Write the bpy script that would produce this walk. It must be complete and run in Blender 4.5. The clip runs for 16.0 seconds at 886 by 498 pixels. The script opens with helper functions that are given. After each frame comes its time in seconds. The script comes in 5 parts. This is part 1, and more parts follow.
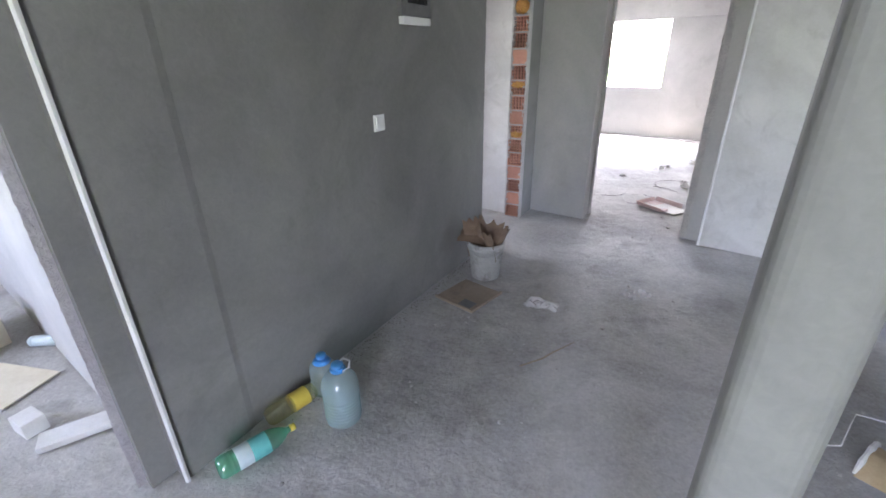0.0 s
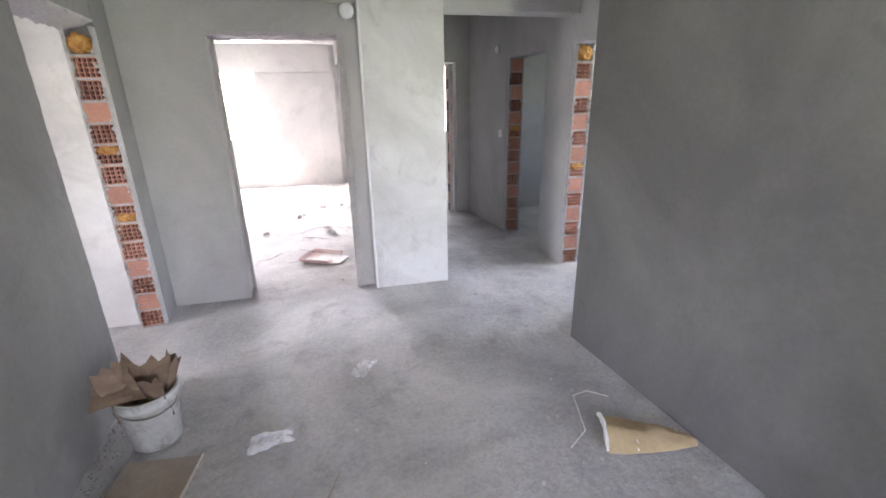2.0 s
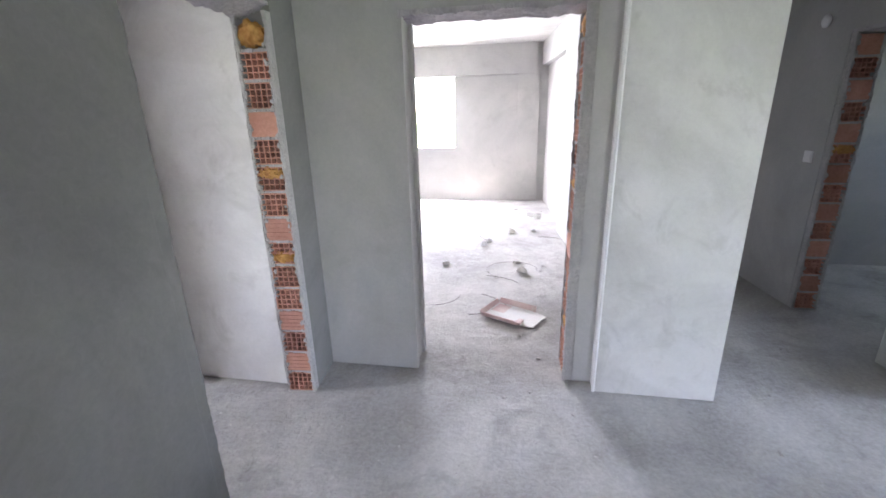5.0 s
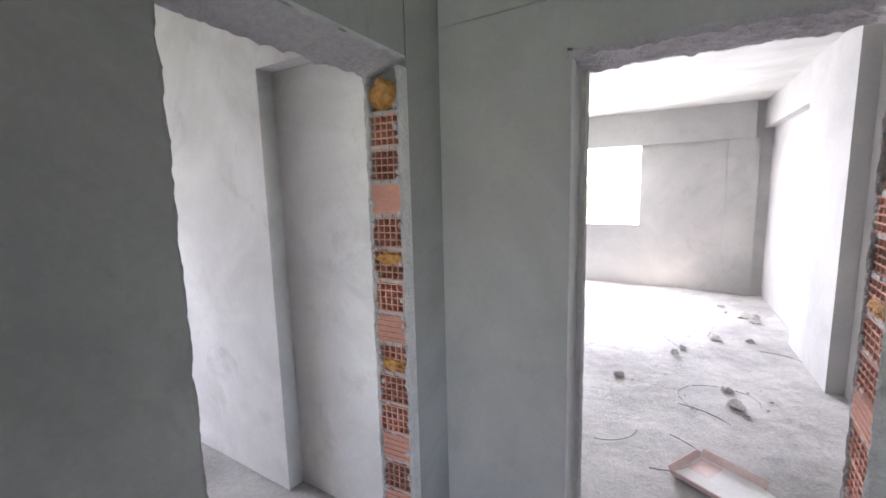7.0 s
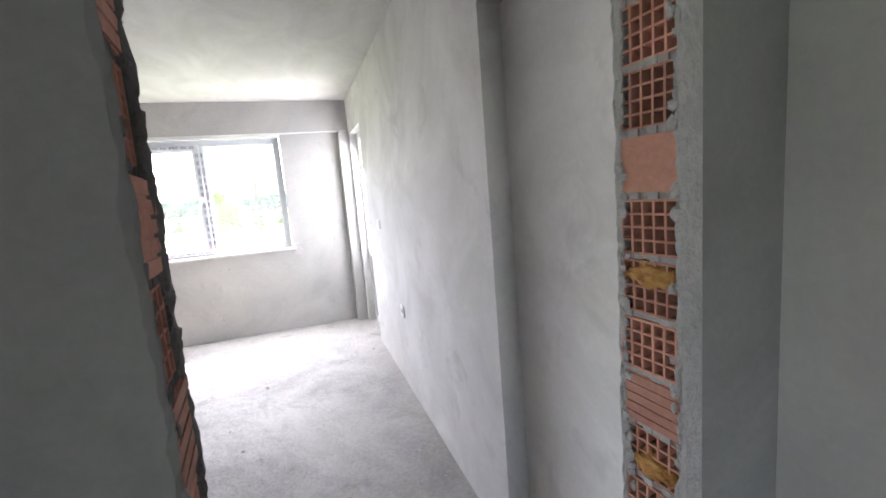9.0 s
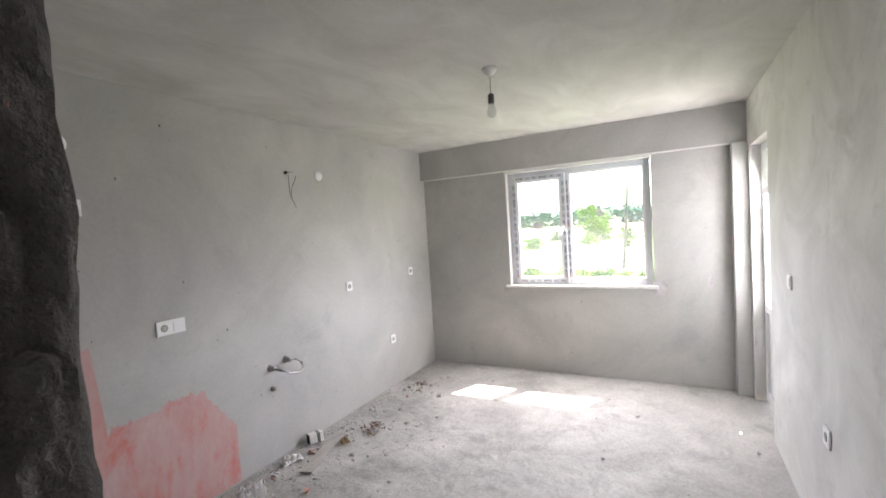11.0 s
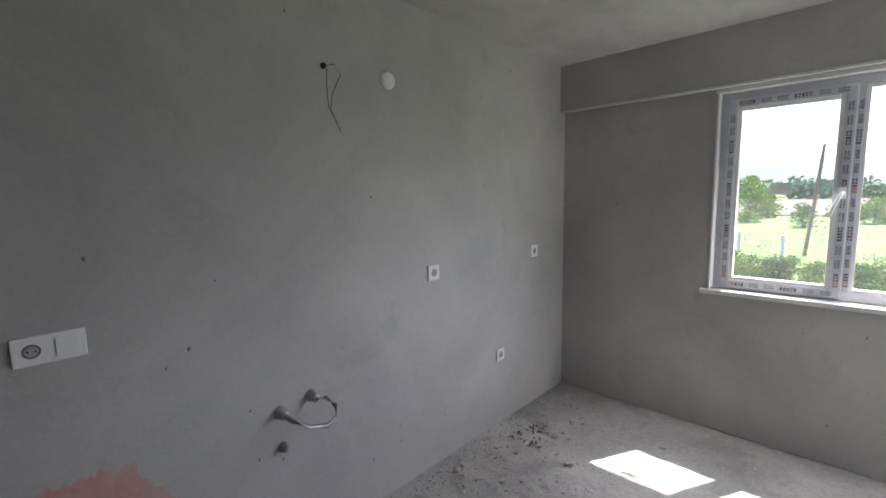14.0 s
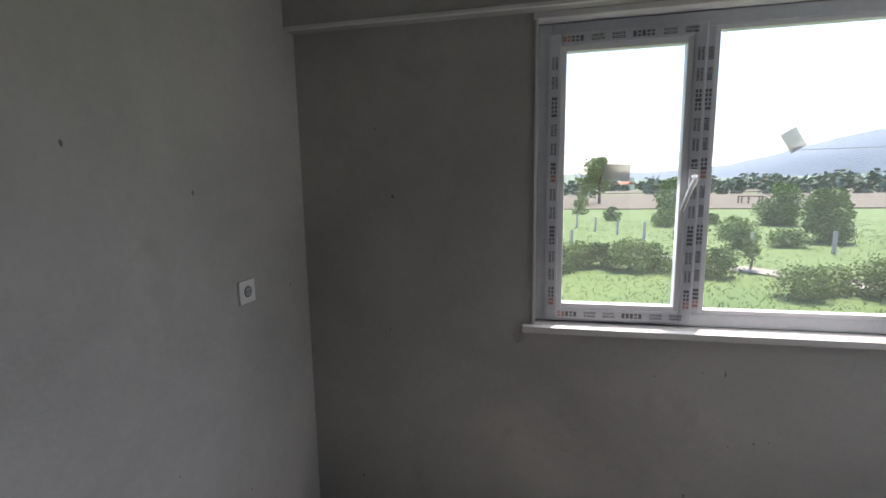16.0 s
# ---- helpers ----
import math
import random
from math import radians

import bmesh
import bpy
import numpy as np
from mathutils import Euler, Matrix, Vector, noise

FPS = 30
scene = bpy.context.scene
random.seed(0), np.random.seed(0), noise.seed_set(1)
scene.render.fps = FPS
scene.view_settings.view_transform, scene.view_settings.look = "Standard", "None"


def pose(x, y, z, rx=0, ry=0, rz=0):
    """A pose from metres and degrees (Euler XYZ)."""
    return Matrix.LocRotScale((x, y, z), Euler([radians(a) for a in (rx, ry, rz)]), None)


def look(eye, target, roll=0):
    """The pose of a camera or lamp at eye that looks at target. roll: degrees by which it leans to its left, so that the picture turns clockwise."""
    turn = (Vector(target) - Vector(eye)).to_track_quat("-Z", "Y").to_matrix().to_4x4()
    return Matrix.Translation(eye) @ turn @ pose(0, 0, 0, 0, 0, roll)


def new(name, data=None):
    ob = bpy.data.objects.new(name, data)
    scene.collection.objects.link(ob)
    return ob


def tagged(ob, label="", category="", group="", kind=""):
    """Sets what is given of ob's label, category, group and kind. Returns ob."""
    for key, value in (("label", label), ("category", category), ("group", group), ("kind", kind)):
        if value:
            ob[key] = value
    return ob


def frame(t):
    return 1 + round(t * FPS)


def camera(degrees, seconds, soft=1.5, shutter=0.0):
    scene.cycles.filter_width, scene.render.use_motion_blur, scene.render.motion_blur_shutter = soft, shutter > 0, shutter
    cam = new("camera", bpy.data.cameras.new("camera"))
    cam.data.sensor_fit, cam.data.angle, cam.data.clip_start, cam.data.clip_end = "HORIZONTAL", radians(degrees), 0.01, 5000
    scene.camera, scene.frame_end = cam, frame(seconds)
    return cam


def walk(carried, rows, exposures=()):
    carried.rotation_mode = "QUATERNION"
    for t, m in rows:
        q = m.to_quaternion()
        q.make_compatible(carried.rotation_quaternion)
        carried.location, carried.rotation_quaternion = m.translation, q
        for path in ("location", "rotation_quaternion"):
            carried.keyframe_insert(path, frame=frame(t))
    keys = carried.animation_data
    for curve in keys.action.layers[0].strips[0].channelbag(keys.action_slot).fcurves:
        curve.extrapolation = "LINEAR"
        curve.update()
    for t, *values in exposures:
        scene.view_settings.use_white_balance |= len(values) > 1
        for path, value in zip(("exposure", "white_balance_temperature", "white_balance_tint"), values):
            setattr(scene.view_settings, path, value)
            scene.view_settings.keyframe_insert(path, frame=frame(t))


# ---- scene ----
PATH = [
    (0, (0.194, 0.05, 1.528), (-0.903, 1.513, 0.719), -1.0),
    (0.5, (0.047, 0.186, 1.488), (-0.76, 1.848, 0.724), -2.7),
    (1, (-0.083, 0.327, 1.513), (-0.505, 2.131, 0.759), -0.4),
    (1.5, (-0.244, 0.453, 1.509), (-0.203, 2.309, 0.766), -1.9),
    (2, (-0.315, 0.587, 1.554), (0.115, 2.43, 0.907), -1.2),
    (2.5, (-0.263, 0.852, 1.587), (0.274, 2.715, 1.098), -2.0),
    (3, (-0.255, 1.067, 1.571), (0.265, 2.936, 1.087), -1.8),
    (3.5, (-0.323, 1.33, 1.548), (0.238, 3.187, 1.058), -1.3),
    (4, (-0.447, 1.532, 1.533), (-0.272, 3.42, 0.897), -1.2),
    (4.2, (-0.493, 1.573, 1.534), (-0.448, 3.467, 0.893), -1.5),
    (6.3, (-0.584, 2.433, 1.643), (-1.352, 4.248, 1.304), -0.7),
    (6.5, (-0.628, 2.453, 1.61), (-1.446, 4.257, 1.333), -0.9),
    (7, (-0.665, 2.576, 1.571), (-1.741, 4.239, 1.292), -1.4),
    (7.5, (-0.69, 2.80, 1.548), (-2.11, 4.204, 1.312), -2.9),
    (8, (-0.795, 2.964, 1.507), (-2.421, 4.111, 1.302), -4.4),
    (10.3, (-1.497, 3.341, 1.603), (-3.42, 2.952, 1.217), -3.7),
    (10.5, (-1.57, 3.31, 1.629), (-3.451, 2.734, 1.27), -3.7),
    (11, (-1.687, 3.266, 1.701), (-3.448, 2.325, 1.596), -3.7),
    (11.5, (-1.899, 3.18, 1.687), (-3.413, 1.874, 1.656), -0.5),
    (12, (-2.093, 3.083, 1.668), (-3.345, 1.525, 1.616), -0.6),
    (12.5, (-2.344, 2.846, 1.653), (-3.519, 1.231, 1.555), -0.3),
    (13, (-2.53, 2.649, 1.646), (-3.791, 1.105, 1.483), -0.0),
    (13.5, (-2.801, 2.47, 1.617), (-4.151, 1.008, 1.417), -0.8),
    (14, (-3.106, 2.288, 1.63), (-4.541, 0.915, 1.386), -1.1),
    (14.5, (-3.457, 2.029, 1.604), (-4.995, 0.779, 1.339), -1.7),
    (15, (-3.767, 1.849, 1.604), (-5.464, 0.824, 1.339), -2.4),
    (15.5, (-4.183, 1.754, 1.587), (-5.983, 0.927, 1.315), -1.8),
    (16, (-4.515, 1.588, 1.573), (-6.457, 1.198, 1.301), -0.9),
]
cam = camera(91.7, 16.0, soft=1.7)
EXPOSURES = [(0.0, 4.4, 6300, 24), (1.0, 4.9, 6500, 26), (2.0, 4.95, 6650, 27), (3.0, 4.85, 6450, 25), (4.0, 4.7, 6300, 24), (6.5, 4.4, 6350, 24), (8.0, 4.1, 6400, 23), (10.5, 3.4, 6750, 20), (11.0, 3.3, 6850, 20), (12.0, 2.95, 6650, 19), (13.0, 2.65, 6550, 19), (13.5, 2.4, 6500, 19), (14.5, 1.7, 6450, 19), (15.5, 1.2, 6500, 19), (16.0, 1.15, 6500, 19)]
walk(cam, [(t, look(eye, target, roll)) for t, eye, target, roll in PATH], EXPOSURES)

# ---- sky, sun and the light of the openings ----
SUN_FROM = Vector((-1.0, 0.54, 1.75)).normalized()
world = bpy.data.worlds.new("world")
scene.world = world
world.use_nodes = True
wn = world.node_tree.nodes
sky = wn.new("ShaderNodeTexSky")
sky.sky_type = "NISHITA"
sky.sun_disc = False
sky.sun_elevation = math.asin(SUN_FROM.z)
sky.sun_rotation = math.atan2(SUN_FROM.x, SUN_FROM.y)
sky.dust_density = 0.8
wn["Background"].inputs["Strength"].default_value = 0.16
world.node_tree.links.new(sky.outputs[0], wn["Background"].inputs["Color"])
sun = new("sun", bpy.data.lights.new("sun", "SUN"))
sun.data.energy, sun.data.angle, sun.data.color = 5.0, radians(0.6), (1.0, 0.93, 0.82)
sun.matrix_world = look(SUN_FROM * 30, (0, 0, 0))


def window_light(name, x, y, z, facing, w, h, power, colour=(0.93, 0.97, 1.0), dip=0.0, spread=180):
    """Sky light that stands in a window's opening and shines indoors."""
    lamp = new(name, bpy.data.lights.new(name, "AREA"))
    lamp.data.shape, lamp.data.size, lamp.data.size_y, lamp.data.energy, lamp.data.color = "RECTANGLE", w, h, power, colour
    lamp.data.spread = radians(spread)
    lamp.matrix_world = look((x, y, z), (x + facing[0], y + facing[1], z - dip))
    return lamp


window_light("sky_light", -2.33, 9.93, 1.54, (0, -1), 1.20, 1.18, 21.0, dip=0.5)
window_light("sky_light", 1.45, 9.93, 1.6, (0, -1), 1.0, 1.28, 4.5)
window_light("sky_light", 4.62, 3.6, 1.55, (-1, 0), 1.3, 1.3, 4.0, (0.85, 0.95, 1.0))
window_light("sky_light", -3.55, -2.03, 1.55, (0, 1), 1.3, 1.3, 3.2)
window_light("sky_light", 0.97, -2.02, 1.1, (-0.45, 1), 0.9, 1.9, 3.2)
window_light("sky_light", -5.80, 4.17, 1.2, (0, -1), 0.72, 1.9, 6.0, dip=0.3)
window_light("sky_light", -6.41, 2.35, 1.62, (1, 0), 1.36, 1.1, 6.0, dip=1.0, spread=138)
window_light("sky_light", 4.62, 5.9, 1.7, (-1, 0), 0.6, 0.5, 0.4, (0.8, 0.95, 1.0))


# ---- materials ----
def material(name, a, b, rough=0.9, big=1.2, fine=30.0, bump=0.15, fine_mix=0.35, metal=0.0, stretch=(1, 1, 1), random_tone=0.0, spots=None, warp=0.0, edges=(0.33, 0.67), spot_soft=0.06):
    """Two colours mixed by a large and a fine noise, with fine relief. spots: colour, scale and threshold of small stains."""
    m = bpy.data.materials.new(name)
    m.use_nodes = True
    n, l = m.node_tree.nodes, m.node_tree.links
    p = n["Principled BSDF"]
    p.inputs["Roughness"].default_value, p.inputs["Metallic"].default_value = rough, metal
    geo = n.new("ShaderNodeNewGeometry")
    mapping = n.new("ShaderNodeMapping")
    mapping.inputs["Scale"].default_value = stretch
    l.new(geo.outputs["Position"], mapping.inputs["Vector"])

    def tex(scale, detail, rough_):
        t = n.new("ShaderNodeTexNoise")
        t.inputs["Scale"].default_value, t.inputs["Detail"].default_value, t.inputs["Roughness"].default_value = scale, detail, rough_
        t.inputs["Distortion"].default_value = warp
        l.new(mapping.outputs[0], t.inputs["Vector"])
        return t
    t1, t2 = tex(big, 5, 0.6), tex(fine, 6, 0.65)
    mixf = n.new("ShaderNodeMix")
    mixf.inputs[0].default_value = fine_mix
    l.new(t1.outputs["Fac"], mixf.inputs[2])
    l.new(t2.outputs["Fac"], mixf.inputs[3])
    ramp = n.new("ShaderNodeValToRGB")
    ramp.color_ramp.elements[0].position, ramp.color_ramp.elements[1].position = edges
    ramp.color_ramp.elements[0].color, ramp.color_ramp.elements[1].color = (*a, 1), (*b, 1)
    l.new(mixf.outputs[0], ramp.inputs[0])
    out = ramp.outputs[0]
    if spots:
        t3 = tex(spots[1], 4, 0.7)
        r3 = n.new("ShaderNodeValToRGB")
        r3.color_ramp.elements[0].position, r3.color_ramp.elements[1].position = spots[2], spots[2] + spot_soft
        l.new(t3.outputs["Fac"], r3.inputs[0])
        ms = n.new("ShaderNodeMix")
        ms.data_type = "RGBA"
        l.new(r3.outputs[0], ms.inputs[0])
        l.new(out, ms.inputs[6])
        ms.inputs[7].default_value = (*spots[0], 1)
        out = ms.outputs[2]
    if random_tone:
        info = n.new("ShaderNodeObjectInfo")
        hsv = n.new("ShaderNodeHueSaturation")
        mr = n.new("ShaderNodeMapRange")
        mr.inputs["To Min"].default_value, mr.inputs["To Max"].default_value = 1 - random_tone, 1 + random_tone
        l.new(info.outputs["Random"], mr.inputs["Value"])
        l.new(mr.outputs[0], hsv.inputs["Value"])
        l.new(out, hsv.inputs["Color"])
        out = hsv.outputs[0]
    l.new(out, p.inputs["Base Color"])
    if bump:
        b1 = n.new("ShaderNodeBump")
        b1.inputs["Strength"].default_value, b1.inputs["Distance"].default_value = bump, 0.02
        l.new(t2.outputs["Fac"], b1.inputs["Height"])
        l.new(b1.outputs[0], p.inputs["Normal"])
    return m


PLASTER = material("cement_plaster", (0.35, 0.345, 0.335), (0.49, 0.48, 0.46), 0.92, 1.0, 45, 0.12, 0.22, spots=((0.32, 0.31, 0.29), 2.2, 0.58), warp=0.6, edges=(0.34, 0.66), spot_soft=0.3)
# Darker copy of the plaster: the hall's shade is put into its colour.
PLASTER_SHADE = material("shaded_plaster", (0.155, 0.152, 0.145), (0.245, 0.24, 0.228), 0.92, 0.9, 45, 0.12, 0.2, spots=((0.13, 0.126, 0.118), 2.2, 0.58), warp=0.7, edges=(0.36, 0.64), spot_soft=0.3)
# Paler tone of the wall plaster.
PLASTER_PALE = material("pale_plaster", (0.53, 0.52, 0.50), (0.70, 0.69, 0.67), 0.92, 1.5, 45, 0.12, 0.2, spots=((0.45, 0.44, 0.42), 3.0, 0.56), warp=0.9, edges=(0.36, 0.64), spot_soft=0.25)
CEILING = material("ceiling_plaster", (0.45, 0.44, 0.42), (0.61, 0.60, 0.58), 0.92, 1.6, 40, 0.12, 0.22, stretch=(1, 1.8, 1), warp=0.8)
FLOOR = material("rough_screed", (0.27, 0.26, 0.247), (0.53, 0.515, 0.49), 0.95, 1.1, 45, 0.45, 0.32, spots=((0.21, 0.20, 0.187), 2.6, 0.54), warp=0.5, edges=(0.36, 0.64), spot_soft=0.3)
CONCRETE = material("raw_concrete", (0.36, 0.335, 0.35), (0.50, 0.475, 0.49), 0.95, 5, 40, 0.9, 0.5)
# Rough mortar with the near jamb's shade put into a darker colour.
MORTAR_SHADE = material("shaded_rough_mortar", (0.13, 0.125, 0.12), (0.22, 0.21, 0.20), 0.97, 14, 70, 1.0, 0.6)
MORTAR = material("grey_mortar", (0.36, 0.35, 0.34), (0.52, 0.50, 0.48), 0.97, 12, 60, 0.8, 0.5)
BRICK = material("clay_brick", (0.42, 0.19, 0.13), (0.60, 0.32, 0.24), 0.9, 9, 60, 0.3, 0.5, random_tone=0.2)
# Near-black clay: paints the shade inside the brick holes.
HOLE_SHADE = material("brick_hole_shade", (0.022, 0.011, 0.010), (0.04, 0.018, 0.015), 0.95, 9, 60, 0.2)
FOAM = material("orange_foam", (0.36, 0.15, 0.03), (0.64, 0.36, 0.10), 0.85, 18, 70, 0.8)
BEAD = material("white_corner_bead", (0.62, 0.61, 0.60), (0.75, 0.74, 0.73), 0.8, 3, 40, 0.15)
PVC = material("white_pvc", (0.74, 0.75, 0.76), (0.82, 0.82, 0.83), 0.35, 2, 15, 0.02)
FILM = material("printed_film", (0.52, 0.54, 0.58), (0.62, 0.64, 0.68), 0.3, 5, 40, 0.05)
PRINT = material("grey_print", (0.10, 0.10, 0.12), (0.16, 0.16, 0.18), 0.5, 8, 30, 0)
PRINT_RED = material("faded_red_print", (0.40, 0.20, 0.16), (0.48, 0.26, 0.2), 0.5, 8, 30, 0)
MARBLE = material("pale_marble", (0.60, 0.59, 0.57), (0.74, 0.73, 0.71), 0.4, 4, 20, 0.03, spots=((0.35, 0.33, 0.31), 6, 0.64))
WHITE = material("white_plastic", (0.74, 0.74, 0.74), (0.80, 0.80, 0.80), 0.35, 5, 30, 0.0)
GREYP = material("grey_plastic", (0.10, 0.10, 0.105), (0.17, 0.17, 0.17), 0.5, 9, 40, 0.0)
# For black parts, and for shade painted into flue, socket and carton openings.
BLACK = material("black_and_hole_shade", (0.008, 0.008, 0.008), (0.02, 0.02, 0.02), 0.95, 9, 40, 0.1)
METAL = material("dull_steel", (0.35, 0.34, 0.33), (0.5, 0.49, 0.48), 0.4, 12, 60, 0.05, metal=0.9)
WIRE = material("dark_cable", (0.03, 0.03, 0.03), (0.07, 0.06, 0.055), 0.6, 20, 80, 0.0)
CARD = material("brown_cardboard", (0.13, 0.085, 0.06), (0.24, 0.17, 0.115), 0.9, 5, 50, 0.15, stretch=(1, 1, 3))
CARD_PALE = material("pale_cardboard", (0.62, 0.55, 0.42), (0.74, 0.68, 0.55), 0.9, 5, 50, 0.1)
DUSTY_CARD = material("dusty_cardboard", (0.24, 0.19, 0.145), (0.36, 0.295, 0.23), 0.9, 6, 50, 0.15, spots=((0.20, 0.18, 0.16), 5, 0.55), spot_soft=0.2)
DIRT = material("dark_dirt", (0.15, 0.145, 0.135), (0.25, 0.24, 0.225), 0.95, 12, 60, 0.3)
PINKBOX = material("printed_carton", (0.55, 0.34, 0.32), (0.70, 0.62, 0.58), 0.8, 6, 40, 0.08)
PAPER = material("white_paper", (0.62, 0.61, 0.58), (0.76, 0.75, 0.73), 0.85, 6, 50, 0.2)
BUCKET = material("dusty_white_plastic", (0.30, 0.30, 0.285), (0.46, 0.46, 0.44), 0.7, 8, 40, 0.1, spots=((0.20, 0.19, 0.175), 7, 0.55), spot_soft=0.15)
SACK = material("tan_paper_sack", (0.33, 0.24, 0.13), (0.45, 0.34, 0.20), 0.85, 5, 40, 0.2)
DUSTY_WOOD = material("dusty_grey_board", (0.34, 0.32, 0.29), (0.48, 0.455, 0.42), 0.95, 5, 60, 0.3, stretch=(1, 4, 1))
WOOD = material("weathered_wood", (0.24, 0.18, 0.12), (0.38, 0.31, 0.23), 0.9, 6, 60, 0.3, stretch=(1, 6, 1))
RUBBLE = material("rubble", (0.32, 0.305, 0.29), (0.56, 0.54, 0.51), 0.95, 15, 60, 0.4)
LEAFDRY = material("dry_leaf", (0.16, 0.09, 0.05), (0.28, 0.16, 0.09), 0.9, 15, 60, 0.3)
PINK = material("pink_primer", (0.50, 0.25, 0.23), (0.52, 0.39, 0.37), 0.88, 3.4, 30, 0.1, 0.28, stretch=(1.6, 1, 0.7), spots=((0.58, 0.14, 0.11), 3.6, 0.53), warp=0.5, spot_soft=0.2)
GRASS = material("meadow", (0.060, 0.125, 0.024), (0.13, 0.19, 0.05), 0.95, 0.25, 3.0, 0.3, 0.5)
SOIL = material("ploughed_soil", (0.085, 0.072, 0.045), (0.125, 0.108, 0.068), 0.95, 0.05, 0.5, 0.2)
TRACK = material("dirt_track", (0.26, 0.235, 0.20), (0.34, 0.31, 0.27), 0.95, 0.6, 5, 0.2)
LEAF = material("green_leaves", (0.10, 0.18, 0.05), (0.20, 0.30, 0.10), 0.8, 0.9, 6, 0)
LEAF_LIGHT = material("pale_green_leaves", (0.16, 0.24, 0.06), (0.29, 0.37, 0.13), 0.8, 0.9, 6, 0)
BARK = material("bark", (0.10, 0.075, 0.05), (0.2, 0.15, 0.11), 0.95, 5, 30, 0.4)
# Distance haze is tinted into the base colours of far woods and hills.
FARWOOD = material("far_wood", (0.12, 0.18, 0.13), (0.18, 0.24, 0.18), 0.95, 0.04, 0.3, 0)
HILL = material("haze_tinted_hill", (0.13, 0.18, 0.23), (0.18, 0.23, 0.27), 0.95, 0.004, 0.03, 0)
ROOFTILE = material("roof_tile", (0.36, 0.15, 0.09), (0.48, 0.22, 0.14), 0.9, 1, 6, 0.1)
FACADE = material("house_paint", (0.62, 0.60, 0.55), (0.72, 0.70, 0.66), 0.9, 0.6, 6, 0.05)


def clear(name, colour, gloss, ior_mix=0.08, dust=0.0):
    """Clear sheet with a share of gloss and, where it is dusty or milky, of scattered light."""
    m = bpy.data.materials.new(name)
    m.use_nodes = True
    n, l = m.node_tree.nodes, m.node_tree.links
    n.remove(n["Principled BSDF"])
    tr, gl, mx = n.new("ShaderNodeBsdfTransparent"), n.new("ShaderNodeBsdfGlossy"), n.new("ShaderNodeMixShader")
    tr.inputs["Color"].default_value = (*colour, 1)
    gl.inputs["Roughness"].default_value = gloss
    mx.inputs[0].default_value = ior_mix
    l.new(tr.outputs[0], mx.inputs[1])
    l.new(gl.outputs[0], mx.inputs[2])
    out = mx.outputs[0]
    if dust:
        df, tl, half, veil = n.new("ShaderNodeBsdfDiffuse"), n.new("ShaderNodeBsdfTranslucent"), n.new("ShaderNodeMixShader"), n.new("ShaderNodeMixShader")
        df.inputs["Color"].default_value = tl.inputs["Color"].default_value = (*[0.5 + 0.5 * c for c in colour], 1)
        half.inputs[0].default_value, veil.inputs[0].default_value = 0.6, dust
        l.new(df.outputs[0], half.inputs[1])
        l.new(tl.outputs[0], half.inputs[2])
        l.new(out, veil.inputs[1])
        l.new(half.outputs[0], veil.inputs[2])
        out = veil.outputs[0]
    l.new(out, n["Material Output"].inputs["Surface"])
    return m


GLASS = clear("window_glass", (0.97, 0.98, 0.98), 0.02, 0.04, 0.018)
BULB = clear("bulb_glass", (0.9, 0.9, 0.9), 0.05, 0.18)
PET = clear("clear_bottle", (0.80, 0.93, 0.95), 0.12, 0.12, 0.28)
PET_GREEN = clear("green_bottle", (0.25, 0.85, 0.60), 0.15, 0.12, 0.25)
PET_YELLOW = clear("yellow_bottle", (0.88, 0.85, 0.6), 0.15, 0.12, 0.2)
BLUECAP = material("blue_plastic", (0.04, 0.22, 0.55), (0.06, 0.28, 0.62), 0.4, 9, 40, 0)
LABEL = material("pale_label", (0.55, 0.66, 0.68), (0.66, 0.74, 0.74), 0.5, 20, 60, 0)
LABEL_TEAL = material("teal_label", (0.10, 0.42, 0.42), (0.16, 0.52, 0.50), 0.5, 20, 60, 0)
YELLOWCAP = material("yellow_plastic", (0.62, 0.46, 0.05), (0.7, 0.54, 0.1), 0.4, 9, 40, 0)
STICKER = clear("sticker_paper", (0.80, 0.80, 0.78), 0.8, 0.4)
CRINKLE = clear("crinkled_film", (0.88, 0.88, 0.88), 0.35, 0.08, 0.3)


# ---- small builders ----
def mesh_of(name, bm, mat, smooth=False):
    bmesh.ops.recalc_face_normals(bm, faces=bm.faces[:])
    me = bpy.data.meshes.new(name)
    bm.to_mesh(me)
    bm.free()
    for mt in (mat if isinstance(mat, (list, tuple)) else [mat]):
        me.materials.append(mt)
    if smooth:
        for f in me.polygons:
            f.use_smooth = True
    return me


def part(name, bm, mat, parent=None, label="", smooth=False):
    ob = new(name, mesh_of(name, bm, mat, smooth))
    ob.parent = parent
    return tagged(ob, label)


def thing(name, label, category, group="", m=None, kind=""):
    e = new(name)
    e.empty_display_size = 0.1
    if m is not None:
        e.matrix_world = m
    return tagged(e, label, category, group, kind)


def prism(bm, poly, z0, z1):
    lo, hi = [bm.verts.new((x, y, z0)) for x, y in poly], [bm.verts.new((x, y, z1)) for x, y in poly]
    bm.faces.new(lo)
    bm.faces.new(hi)
    for i in range(len(poly)):
        j = (i + 1) % len(poly)
        bm.faces.new((lo[i], lo[j], hi[j], hi[i]))


def box(bm, x0, x1, y0, y1, z0, z1):
    prism(bm, [(x0, y0), (x1, y0), (x1, y1), (x0, y1)], z0, z1)


